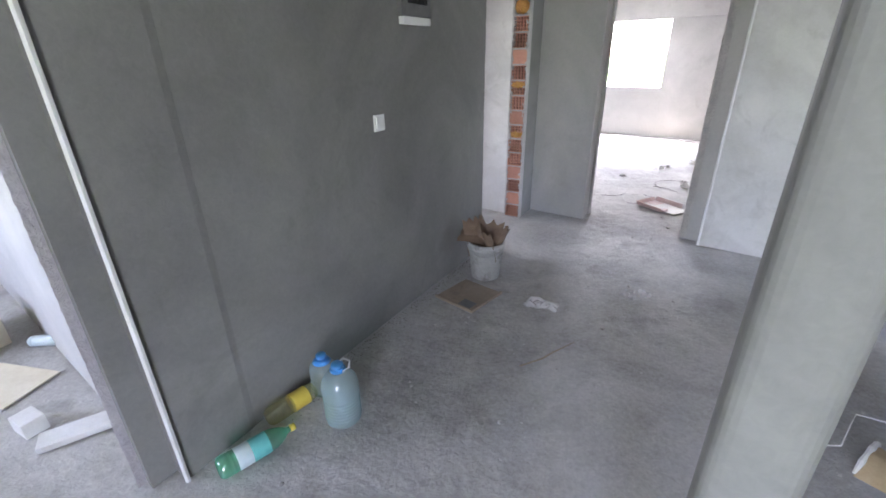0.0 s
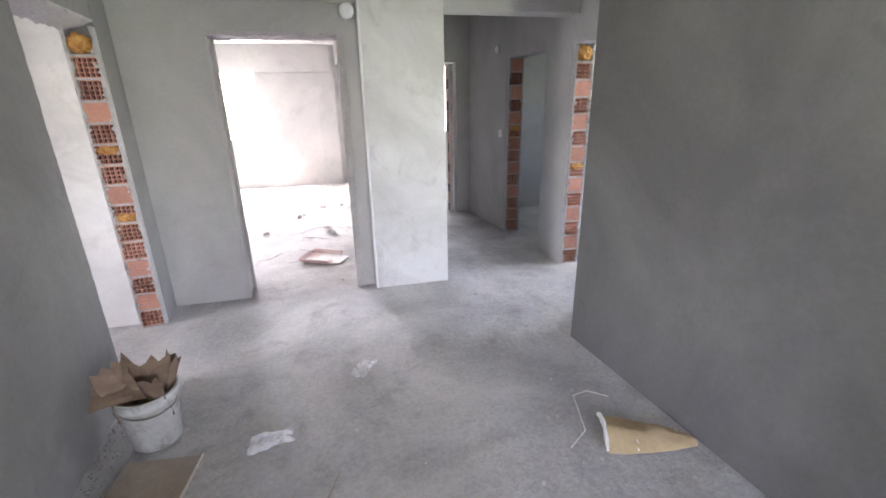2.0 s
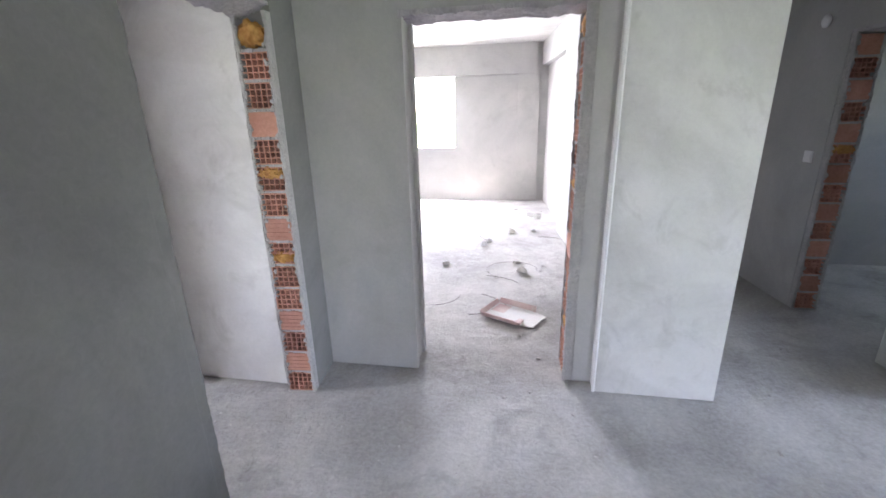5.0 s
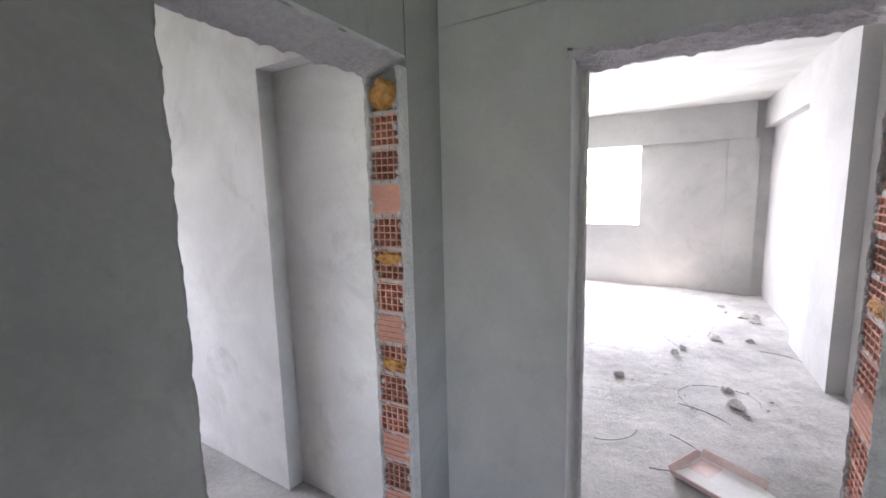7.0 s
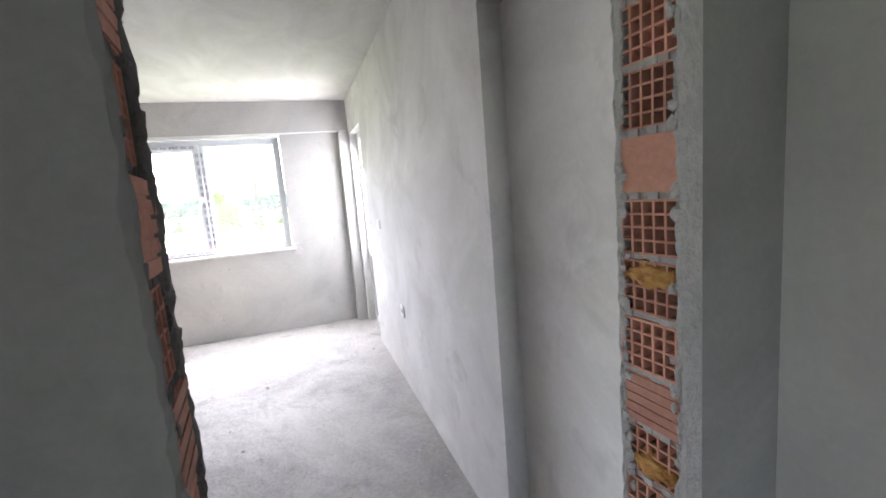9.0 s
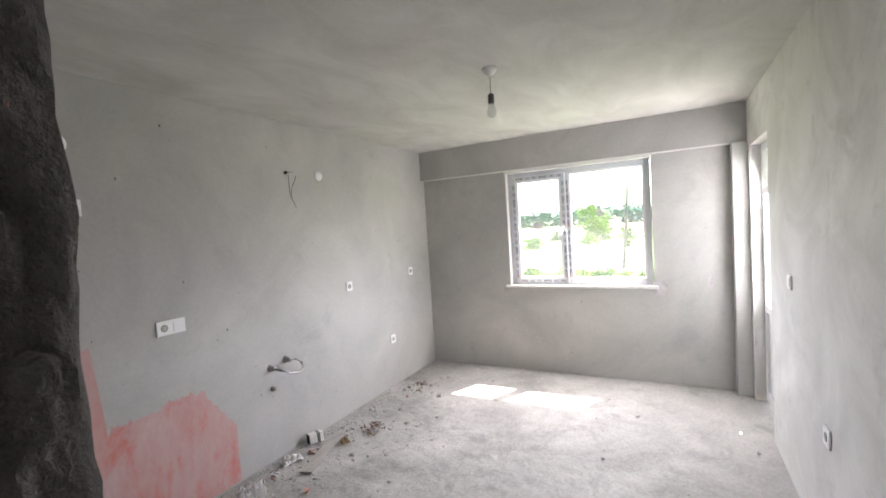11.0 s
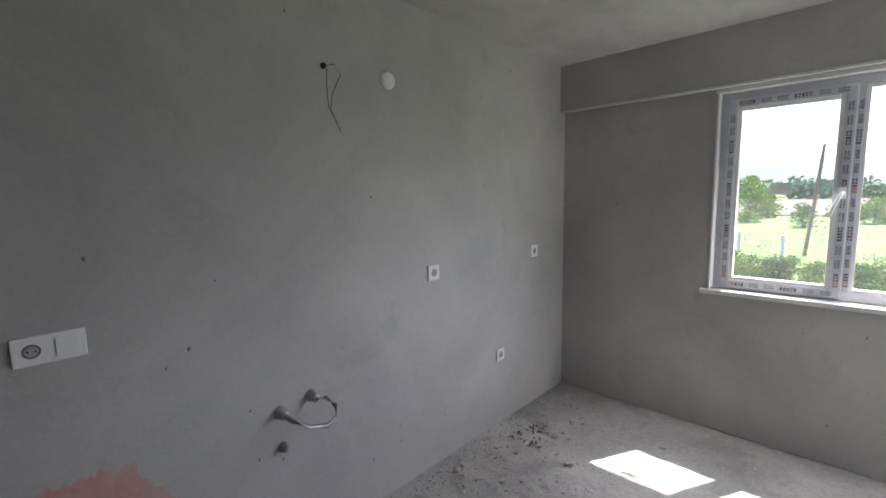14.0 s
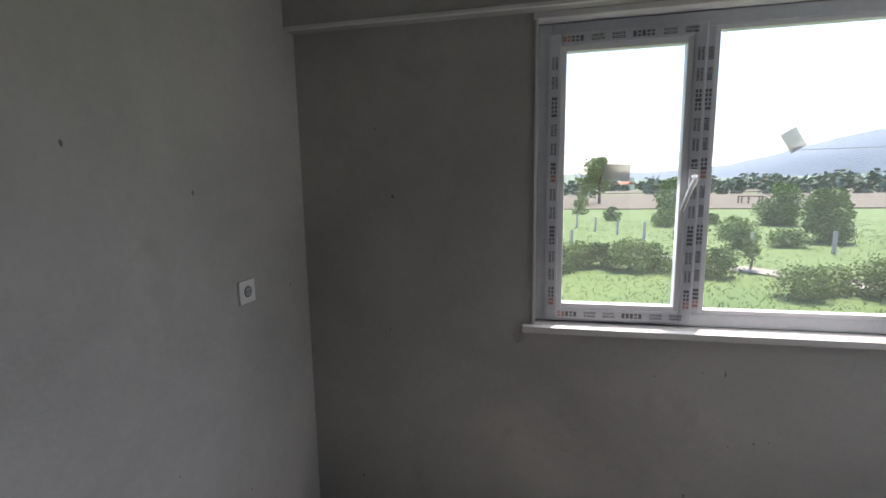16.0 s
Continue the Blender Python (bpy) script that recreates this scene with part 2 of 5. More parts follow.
def boxes(*all_boxes, bevel=0.0):
    bm = bmesh.new()
    for b in all_boxes:
        box(bm, *b)
    if bevel:
        bmesh.ops.bevel(bm, geom=bm.edges[:], offset=bevel, segments=2, affect="EDGES", profile=0.6)
    return bm


def tube(bm, pts, r, sides=8):
    """A round tube of radius r (or radii) along points."""
    pts = [Vector(p) for p in pts]
    rings = []
    for i, p in enumerate(pts):
        d = (pts[min(i + 1, len(pts) - 1)] - pts[max(i - 1, 0)]).normalized()
        u = d.orthogonal().normalized()
        v = d.cross(u)
        rr = r[i] if isinstance(r, (list, tuple)) else r
        rings.append([bm.verts.new(p + (u * math.cos(k * math.tau / sides) + v * math.sin(k * math.tau / sides)) * rr) for k in range(sides)])
    for a, b in zip(rings, rings[1:]):
        for k in range(sides):
            bm.faces.new((a[k], a[(k + 1) % sides], b[(k + 1) % sides], b[k]))
    bm.faces.new(rings[0])
    bm.faces.new(rings[-1])


def lathe(bm, profile, sides=24, axis="z"):
    """A turned body from (radius, height) pairs."""
    rings = []
    for r, h in profile:
        ring = []
        for k in range(sides):
            c, s = math.cos(k * math.tau / sides) * r, math.sin(k * math.tau / sides) * r
            ring.append(bm.verts.new((c, s, h) if axis == "z" else (c, h, s)))
        rings.append(ring)
    for a, b in zip(rings, rings[1:]):
        for k in range(sides):
            bm.faces.new((a[k], a[(k + 1) % sides], b[(k + 1) % sides], b[k]))
    bm.faces.new(rings[0])
    bm.faces.new(rings[-1])


def lump(bm, centre, r, flat=0.6, rnd=random):
    """An irregular chip of stone."""
    pts = []
    for z in (-1, 1):
        k0 = rnd.random() * 6
        for k in range(4):
            a = k0 + k * math.tau / 4 + rnd.uniform(-0.3, 0.3)
            q = r * rnd.uniform(0.55, 1.0) * (1 if z < 0 else 0.7)
            pts.append(bm.verts.new((centre[0] + math.cos(a) * q, centre[1] + math.sin(a) * q, centre[2] + (0 if z < 0 else r * flat * rnd.uniform(0.6, 1.2)))))
    for k in range(4):
        j = (k + 1) % 4
        bm.faces.new((pts[k], pts[j], pts[4 + j], pts[4 + k]))
    bm.faces.new(pts[4:])


# ---- the building: skewed plan, heights ----
H = 2.62
LEAN = 5.43  # turn of the walls that run along y


def sk(x, y):
    """The walls that run along y lean a little to -x in the plan."""
    return x - 0.095 * (y - 4.2)


def run(bm, xa, xb, y0, y1, z0=0.0, z1=H):
    prism(bm, [(sk(xa, y0), y0), (sk(xb, y0), y0), (sk(xb, y1), y1), (sk(xa, y1), y1)], z0, z1)


KIT = pose(-0.15, -0.05, 0)  # the kitchen stands a little off the hall grid


def wall(name, label, bm, mat=PLASTER, m=None):
    ob = part(name, bm, mat)
    if m is not None:
        ob.matrix_world = m
    return tagged(ob, label, "wall", kind="structure")


def ragged(p0, p1, side, depth, name, parent, mat=MORTAR, jit=0.011, step=0.035, thick=0.024):
    """A rough plaster edge from p0 to p1. side: the way across the wall, depth: the way out of the opening's face."""
    p0, p1, side, depth = Vector(p0), Vector(p1), Vector(side), Vector(depth)
    n, m = max(2, int((p1 - p0).length / 0.012)), 5
    seed = p0.x * 7 + p0.y * 3
    bm = bmesh.new()

    def rough(a, b, c):
        return noise.noise((a * 14, b, seed + c)) + 0.6 * noise.noise((a * 45, b * 2, seed + c)) + 0.35 * noise.noise((a * 110, b * 4, seed + c))
    rows = []
    for i in range(n + 1):
        p = p0.lerp(p1, i / n)
        z = (p1 - p0).length * i / n
        w = thick + jit * 1.1 * rough(z, 0, 2)
        row = [bm.verts.new(p)]
        for j in range(m + 1):
            out = 1 + jit * 12 * rough(z, j * 0.8, 9) - (0.12 if j in (0, m) else 0)
            row.append(bm.verts.new(p + depth * out + side * (w * j / m)))
        row.append(bm.verts.new(p + side * w))
        rows.append(row)
    for a, b in zip(rows, rows[1:]):
        for k in range(m + 3):
            j = (k + 1) % (m + 3)
            bm.faces.new((a[k], a[j], b[j], b[k]))
    bm.faces.new(rows[0])
    bm.faces.new(rows[-1])
    return part(name, bm, mat, parent)


# hall and kitchen partition, with the opening to the kitchen and the one to the side room
HL, KL = -1.73, -1.90
DS, DN, DT = 3.02, 3.90, 2.0
SET = 0.05
bm = bmesh.new()
prism(bm, [(sk(KL, 0.392), 0.392), (sk(HL, 0.392), 0.392), (sk(HL, DS - 0.0437), DS - 0.0437), (sk(KL, DS - 0.0598), DS - 0.0598)], 0, H)
prism(bm, [(sk(KL, DN + 0.0437), DN + 0.0437), (sk(HL, DN + 0.0598), DN + 0.0598), (sk(HL, 4.23), 4.23), (sk(KL, 4.23), 4.23)], 0, H)
run(bm, KL, HL, DS - SET, DN + SET, DT + 0.06, H)
run(bm, KL, HL - 0.075, 0.295, 0.392)
prism(bm, [(sk(HL, 0.392) - 0.01, 0.392), (sk(HL, 0.392) + 0.005, 0.392), (sk(HL, 0.69) + 0.005, 0.69), (sk(HL, 0.72), 0.72), (sk(HL, 0.72) - 0.01, 0.72)], 0, H)
run(bm, KL, HL - 0.075, -0.62, 0.295, 2.05, H)
run(bm, KL, HL, -2.0, -0.62)
wall_hall = wall("wall_1", "grey cement-plastered partition between hall and kitchen", bm, PLASTER_SHADE)
bm = bmesh.new()
tube(bm, [(sk(HL, 0.394) + 0.011, 0.394, 0), (sk(HL, 0.394) + 0.011, 0.394, H)], 0.011, 6)
part("trim", bm, BEAD, wall_hall, "white corner bead")
ragged((sk(HL - 0.125, 0.295), 0.295, 0), (sk(HL - 0.125, 0.295), 0.295, 2.05), (0.05, 0.004, 0), (0, -0.03, 0), "mortar_edge", wall_hall, CONCRETE)

# kitchen south wall, flue shaft
bm = boxes((-6.44, sk(KL, 0.45) + 0.15, 0.41, 0.59, 0, H))
wall_sockets = wall("wall_2", "grey plastered kitchen wall with sockets and pink primer", bm, m=KIT)
bm = bmesh.new()
prism(bm, [(-2.10, 0.59), (sk(KL, 0.54) + 0.15, 0.59), (sk(KL, 0.75) + 0.15, 0.80), (-2.10, 0.80)], 0, H)
wall_flue = wall("wall_3", "plastered flue shaft in the kitchen corner", bm, m=KIT)
bm = bmesh.new()
tube(bm, [(-2.102, 0.801, 0), (-2.102, 0.801, H)], 0.017, 8)
part("trim", bm, PLASTER_PALE, wall_flue, "pale corner bead")
# Black disc on the face paints the darkness of the flue opening.
bm = bmesh.new()
lathe(bm, [(0.088, 0.801), (0.094, 0.806), (0.082, 0.806), (0.080, 0.803)], 28, "y")
bmesh.ops.translate(bm, verts=bm.verts[:], vec=(-1.79, 0, 2.36))
part("flue_hole", bm, BLACK, wall_flue, "black round flue opening", True)

# kitchen window wall with beam
WY0, WY1, WZ0, WZ1 = 1.66, 3.15, 0.98, 2.25
bm = boxes((-6.44, -6.24, 0.59, WY0, 0, H), (-6.44, -6.24, WY1, 4.10, 0, H), (-6.44, -6.24, WY0, WY1, 0, WZ0), (-6.44, -6.24, WY0, WY1, WZ1, H))
wall_window = wall("wall_4", "grey plastered outer kitchen wall round the window", bm, m=KIT)
bm = boxes((-6.24, -6.16, 0.59, 3.92, 2.27, H), bevel=0.006)
part("beam", bm, PLASTER, wall_window)
bm = boxes((-6.168, -6.154, 0.592, 3.90, 2.262, 2.276))
part("trim", bm, BEAD, wall_window, "pale ledge under the beam")
bm = boxes((-6.24, -6.12, 3.80, 3.92, 0, 2.268), bevel=0.008)
part("corner_column", bm, PLASTER, wall_window)
# Unseen overhang, added outside to cut off the top of the sun patch.
bm = boxes((-6.66, -6.44, -2.2, 10.0, 2.30, 2.85))
wall("facade_band", "unseen concrete overhang that shortens the sun patch", bm, CONCRETE, KIT)

# kitchen north wall with balcony door and niche
BX0, BX1 = -6.06, -5.28
bm = boxes((-6.24, BX0, 3.92, 4.10, 0, H), (BX0, BX1, 3.92, 4.10, 2.22, H), (BX1, -2.36, 3.92, 4.10, 0, H), (-2.36, -1.72, 4.01, 4.10, 0, 2.14), (-2.36, -1.72, 3.92, 4.10, 2.14, H))
wall_north = wall("wall_5", "pale grey plastered kitchen wall with a shallow niche", bm, PLASTER_PALE, KIT)

# front wall between hall and living room, pilaster, corridor beams
LX0, LX1, LT = -1.15, -0.25, 2.03
bm = boxes((-3.72, LX0 - 0.02, 4.23, 4.48, 0, H), (LX1 + SET, 0.46, 4.23, 4.48, 0, H), (LX0 - 0.02, LX1 + SET, 4.23, 4.48, LT + 0.01, H))
wall_front = wall("wall_6", "grey plastered hall wall with opening to living room", bm)
bm = boxes((-1.72, -0.10, 4.212, 4.23, 2.25, H))
part("beam", bm, PLASTER, wall_front)
bm = bmesh.new()
prism(bm, [(-0.09, 4.14), (0.555, 4.14), (0.53, 4.40), (-0.09, 4.2295)], 0, H)
wall_pilaster = wall("wall_7", "pale plastered concrete pilaster at the corridor mouth", bm, PLASTER_PALE)
bm = bmesh.new()
tube(bm, [(-0.088, 4.142, 0), (-0.088, 4.142, H)], 0.010, 6)
part("trim", bm, BEAD, wall_pilaster, "pale corner bead")
bm = bmesh.new()
run(bm, 0.30, 0.56, 0.0, 4.139, 2.29, H)
wall("beam_1", "plastered beam under the hall ceiling", bm)
bm = boxes((0.54, 1.742, 4.22, 4.42, 2.23, H))
wall("beam_2", "plastered beam across the corridor mouth", bm)

# corridor and living room partition
bm = bmesh.new()
run(bm, 0.40, 0.55, 4.40, 9.80)
run(bm, 0.29, 0.40, 6.62, 7.72)
run(bm, 0.30, 0.40, 7.72, 9.8, 2.26, H)
wall("wall_8", "plastered living room wall with pilaster and beam", bm)
# corridor end wall
CJ = 1.27
bm = boxes((CJ + SET, 1.53, 6.62, 6.77, 0, H), (0.28, CJ + SET, 6.62, 6.77, 2.05, H))
wall_end = wall("wall_9", "plastered corridor end wall beside a doorway", bm)
# corridor east wall with two openings
EW, EE = 1.75, 1.93
bm = bmesh.new()
run(bm, EW, EE, 2.94, 3.28)
run(bm, EW, EE, 3.28, 4.24 + SET, 2.008, H)
run(bm, EW, EE, 4.24 + SET, 4.70)
run(bm, EW, EE, 4.70, 5.47 + SET, 2.008, H)
run(bm, EW, EE, 5.47 + SET, 6.77)
wall_east = wall("wall_10", "plastered corridor wall with two bare brick openings", bm)
# right hall wall and its return
bm = bmesh.new()
run(bm, 1.01, 1.18, -2.0, 2.77)
prism(bm, [(sk(1.01, 2.77), 2.77), (sk(EE, 2.77), 2.77), (sk(EE, 2.94), 2.94), (sk(1.01, 2.94), 2.94)], 0, H)
wall_right = wall("wall_11", "smooth grey plastered hall wall", bm, PLASTER_SHADE)
# pillar by the entrance
bm = bmesh.new()
prism(bm, [(0.285 + 0.062 * math.copysign(abs(math.cos(k * math.tau / 32)) ** 0.6, math.cos(k * math.tau / 32)), 0.695 + 0.066 * math.copysign(abs(math.sin(k * math.tau / 32)) ** 0.6, math.sin(k * math.tau / 32))) for k in range(32)], 0, H)
wall("wall_12", "rough rendered post beside the entrance", bm, PLASTER_SHADE)
# closing walls
bm = boxes((-4.6, -4.2, -2.2, -2.04, 0, H), (-4.2, -2.9, -2.2, -2.04, 0, 0.9), (-4.2, -2.9, -2.2, -2.04, 2.2, H), (-2.9, 0.5, -2.2, -2.04, 0, H), (1.45, 4.7, -2.2, -2.04, 0, H), (0.5, 1.45, -2.2, -2.04, 2.1, H))
wall("wall_13", "plastered wall with entrance and side room window openings", bm)
bm = boxes((-4.72, -4.5, -2.2, 0.36, 0, H))
wall("wall_14", "plain plastered side room wall", bm)
bm = boxes((4.65, 4.85, -2.2, 2.9, 0, H), (4.65, 4.85, 4.3, 5.6, 0, H), (4.65, 4.85, 6.2, 10.0, 0, H), (4.65, 4.85, 2.9, 4.3, 0, 0.9), (4.65, 4.85, 2.9, 4.3, 2.2, H), (4.65, 4.85, 5.6, 6.2, 0, 1.4), (4.65, 4.85, 5.6, 6.2, 2.0, H))
wall("wall_15", "plastered outer wall of the far rooms", bm)
bm = boxes((sk(EE, 4.5), 4.65, 4.42, 4.58, 0, H))
wall("wall_16", "pale plastered bedroom wall", bm, PLASTER_PALE)
bm = boxes((sk(EE, 6.77), 4.65, 6.62, 6.77, 0, H))
wall("wall_20", "plain plastered wall between the far rooms", bm)
bm = boxes((sk(EE, 2.85), 4.65, 2.4, 2.56, 0, H))
wall("wall_17", "plain plastered bedroom wall", bm)
FY = 9.80
bm = boxes((-3.9, -2.95, FY, FY + 0.2, 0, H), (-1.72, 0.95, FY, FY + 0.2, 0, H), (1.95, 4.65, FY, FY + 0.2, 0, H),
           (-2.95, -1.72, FY, FY + 0.2, 0, 0.945), (0.95, 1.95, FY, FY + 0.2, 0, 0.97), (-2.95, -1.72, FY, FY + 0.2, 2.145, H), (0.95, 1.95, FY, FY + 0.2, 2.25, H))
wall_far = wall("wall_18", "sunlit plastered far wall with bare window openings", bm)
bm = boxes((-3.7, -0.32, FY - 0.07, FY, 2.14, H), (-0.62, -0.26, FY - 0.05, FY, 0, 2.14), bevel=0.006)
part("beam", bm, PLASTER, wall_far)
bm = boxes((-3.9, -3.72, 4.23, FY, 0, H))
wall("wall_19", "plastered west wall of the living room", bm)

# ceiling
bm = boxes((-6.60, 4.85, -2.2, 10.0, H, H + 0.2))
tagged(part("ceiling", bm, CEILING), "rough grey plastered concrete ceiling", "ceiling", kind="structure")

# floor: one uneven screed
def floor_z(x, y):
    return 0.006 * noise.noise((x * 2.1, y * 2.1, 0)) + 0.005 * noise.noise((x * 8, y * 8, 3)) + 0.0035 * noise.noise((x * 17, y * 17, 7)) - 0.005


def relief(x0, x1, y0, y1, step):
    nx, ny = int((x1 - x0) / step), int((y1 - y0) / step)
    v = [(x0 + (x1 - x0) * i / nx, y0 + (y1 - y0) * j / ny, 0) for j in range(ny + 1) for i in range(nx + 1)]
    v = [(x, y, floor_z(x, y)) for x, y, _ in v]
    f = [(j * (nx + 1) + i, j * (nx + 1) + i + 1, (j + 1) * (nx + 1) + i + 1, (j + 1) * (nx + 1) + i) for j in range(ny) for i in range(nx)]
    me = bpy.data.meshes.new("floor")
    me.from_pydata(v, [], f)
    me.materials.append(FLOOR)
    return me


tagged(new("floor", relief(-6.58, 4.85, -2.2, 10.0, 0.032)), "dusty rough grey cement screed floor", "floor", kind="structure")
bm = boxes((-6.58, 4.85, -2.2, 10.0, -1.6, -0.02))
wall("foundation", "concrete plinth of the building", bm, CONCRETE)

# rubble and dust chips on the floor
rnd = random.Random(5)
bm = bmesh.new()


def clear_floor(x, y):
    if -6.1 < x < sk(KL, y) - 0.05 and 0.58 < y < 3.80:
        return True
    if sk(HL, y) + 0.05 < x < sk(1.01, y) - 0.05 and -1.5 < y < 4.1:
        return not (0.1 < x < 0.4 and 0.5 < y < 0.9)
    if -3.5 < x < sk(0.28, y) and 4.45 < y < 9.6:
        return True
    return 0.7 < x < sk(EW, y) - 0.05 and 4.2 < y < 6.5


n_made = 0
while n_made < 6500:
    x, y = rnd.uniform(-6.1, 1.6), rnd.uniform(-0.5, 9.5)
    if rnd.random() < 0.35:
        x, y = rnd.uniform(-6.1, -2.2), 0.58 + abs(rnd.gauss(0, 0.45))
    if clear_floor(x, y):
        lump(bm, (x, y, floor_z(x, y) - 0.002), min(0.034, 0.003 + rnd.expovariate(1 / 0.0038)), 0.6, rnd)
        n_made += 1
tagged(part("rubble", bm, RUBBLE), "scattered chips of mortar and grit on floor", "rubble", kind="stuff")

bm = bmesh.new()
for k in range(900):
    y = 0.8 + 2.15 * rnd.random() ** 1.3
    x = sk(HL, y) + 0.012 + abs(rnd.gauss(0, 0.05))
    lump(bm, (x, y, floor_z(x, y) - 0.002), rnd.uniform(0.002, 0.009), 0.5, rnd)
for k in range(500):
    y = rnd.uniform(0.9, 2.7)
    x = sk(1.01, y) - 0.012 - abs(rnd.gauss(0, 0.05))
    lump(bm, (x, y, floor_z(x, y) - 0.002), rnd.uniform(0.002, 0.007), 0.5, rnd)
for k in range(1300):
    x, y = rnd.uniform(-6.3, -2.6), 0.55 + abs(rnd.gauss(0, 0.14))
    lump(bm, (x, y, floor_z(x, y) - 0.002), rnd.uniform(0.002, 0.009), 0.6, rnd)
tagged(part("sweepings", bm, DIRT), "dark dirt gathered along the foot of walls", "dirt", kind="stuff")


def leaf_cloud(name, blobs, count, size, mat, seed, flat_=1.0):
    """Many small leaves spread over overlapping uneven clumps."""
    rr = random.Random(seed)
    vs, fs = [], []
    for _ in range(count):
        cx, cy, cz, r = rr.choice(blobs)
        d = Vector((rr.gauss(0, 1), rr.gauss(0, 1), rr.gauss(0, 1))).normalized() * r * (0.35 + 0.95 * rr.random() ** 0.7)
        p = Vector((cx, cy, cz)) + Vector((d.x, d.y, d.z * flat_))
        u = Vector((rr.gauss(0, 1), rr.gauss(0, 1), rr.gauss(0, 0.6))).normalized()
        v = u.orthogonal().normalized() * size * rr.uniform(0.35, 0.6)
        u = u * size * rr.uniform(0.7, 1.3)
        i = len(vs)
        vs += [p - u, p + v, p + u, p - v]
        fs.append((i, i + 1, i + 2, i + 3))
    me = bpy.data.meshes.new(name)
    me.from_pydata([tuple(q) for q in vs], [], fs)
    me.materials.append(mat)
    return me


# ---- rough openings: hollow bricks, mortar edges, lintels ----
def brick_mesh(w, h, kind):
    """A hollow clay brick seen from its end (a lattice of holes), from its grooved side, or a lump of foam. Face at y=0, body behind."""
    bm = bmesh.new()
    d = 0.045
    if kind == "end":
        nx, nz, b = 5, 4, 0.0052
        for i in range(nx + 1):
            x = -w / 2 + (w - b) * i / nx
            box(bm, x, x + b, 0, d, 0, h)
        for k in range(nz + 1):
            z = (h - b) * k / nz
            for i in range(nx):
                x = -w / 2 + (w - b) * i / nx + b
                box(bm, x, x + (w - b) / nx - b, 0.001, d, z, z + b)
        return mesh_of("brick", bm, BRICK)
    # Sheet behind the lattice, coloured as the shade deep in its holes.
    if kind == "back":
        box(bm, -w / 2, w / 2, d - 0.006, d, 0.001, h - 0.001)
        return mesh_of("brick", bm, HOLE_SHADE)
    if kind == "side":
        n = 5
        box(bm, -w / 2, w / 2, 0.004, d, 0, h)
        for k in range(n):
            z = h * k / n
            box(bm, -w / 2 + 0.002, w / 2 - 0.002, 0, 0.004, z + 0.003, z + h / n - 0.003)
        return mesh_of("brick", bm, BRICK)
    bmesh.ops.create_icosphere(bm, subdivisions=4, radius=0.5)
    for v in bm.verts:
        q = 0.95 + 0.35 * noise.noise(v.co * 5 + Vector((w * 40, 0, 0))) + 0.22 * noise.noise(v.co * 13)
        v.co = Vector((v.co.x * w * 0.95 * q, 0.02 + v.co.y * 0.05 * q, h / 2 + v.co.z * h * 0.98 * q))
    return mesh_of("foam", bm, FOAM, True)


brick_cache = {}


def brick_data(w, h, kind):
    key = (round(w, 3), round(h, 3), kind)
    if key not in brick_cache:
        brick_cache[key] = brick_mesh(w, h, kind)
    return brick_cache[key]


def jamb(parent, x, y, turn, width, top, pattern, seed):
    """A column of bricks in an opening's side. x, y: middle of the face; turn: its facing (0: towards -y). pattern, top down: E end, S side, F foam, H end with foam."""
    rr = random.Random(seed)
    base = pose(x, y, 0, 0, 0, turn)
    w = width - 0.024
    pitch = top / len(pattern)
    h = pitch - 0.014
    bm = bmesh.new()
    for i, c in enumerate(pattern):
        z = top - (i + 1) * pitch + 0.007
        dx, dy = rr.uniform(-0.005, 0.005), rr.uniform(-0.004, 0.006)
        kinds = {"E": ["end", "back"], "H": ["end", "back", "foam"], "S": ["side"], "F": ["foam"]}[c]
        for k in kinds:
            hh = round(h * 0.55, 3) if k == "foam" and c == "H" else h
            ob = new("foam" if k == "foam" else "brick", brick_data(w, hh, k))
            ob.parent = parent
            ob.matrix_world = base @ pose(dx, dy - (0.006 if k == "foam" else 0), z + (h - hh if c == "H" and i % 2 else 0), 0, rr.uniform(-1.2, 1.2), 0)
        # mortar bed over each course
        n = 6
        for s in range(n):
            xx = -w / 2 + w * s / n
            q = rr.uniform(-0.004, 0.006)
            box(bm, xx, xx + w / n, 0.004 + q, 0.045, z - 0.0135 - rr.uniform(0, 0.003), z - 0.0005 + rr.uniform(0, 0.002))
    for k in range(int(top * 38)):
        q = rr.uniform(0.005, 0.014)
        at = Vector((rr.choice((-1, 1)) * (width / 2 - 0.014 - abs(rr.gauss(0, 0.008))), rr.uniform(-0.004, 0.004), rr.uniform(0, top)))
        blob = bmesh.ops.create_icosphere(bm, subdivisions=1, radius=1)["verts"]
        for v in blob:
            v.co = at + Vector((v.co.x * q, v.co.y * q * 0.7, v.co.z * q * rr.uniform(0.9, 1.8))) * rr.uniform(0.75, 1.2)
    bm.transform(base)
    # Jamb 2 stands against the light: its shade is in the mortar colour.
    part("mortar", bm, MORTAR_SHADE if seed == 2 else MORTAR, parent)
    for sgn in (-1, 1):
        broad = seed == 2 and sgn > 0
        p0 = base @ Vector((sgn * width / 2, 0.052, 0))
        p1 = base @ Vector((sgn * width / 2, 0.052, top + 0.03))
        rot = base.to_3x3()
        ragged(p0, p1, rot @ Vector((-sgn, 0, 0)), rot @ Vector((0, -0.056, 0)), "plaster_edge", parent, MORTAR_SHADE if broad else PLASTER_SHADE if seed == 2 else MORTAR, 0.012 if broad else 0.010, 0.016, 0.042 if broad else 0.019)


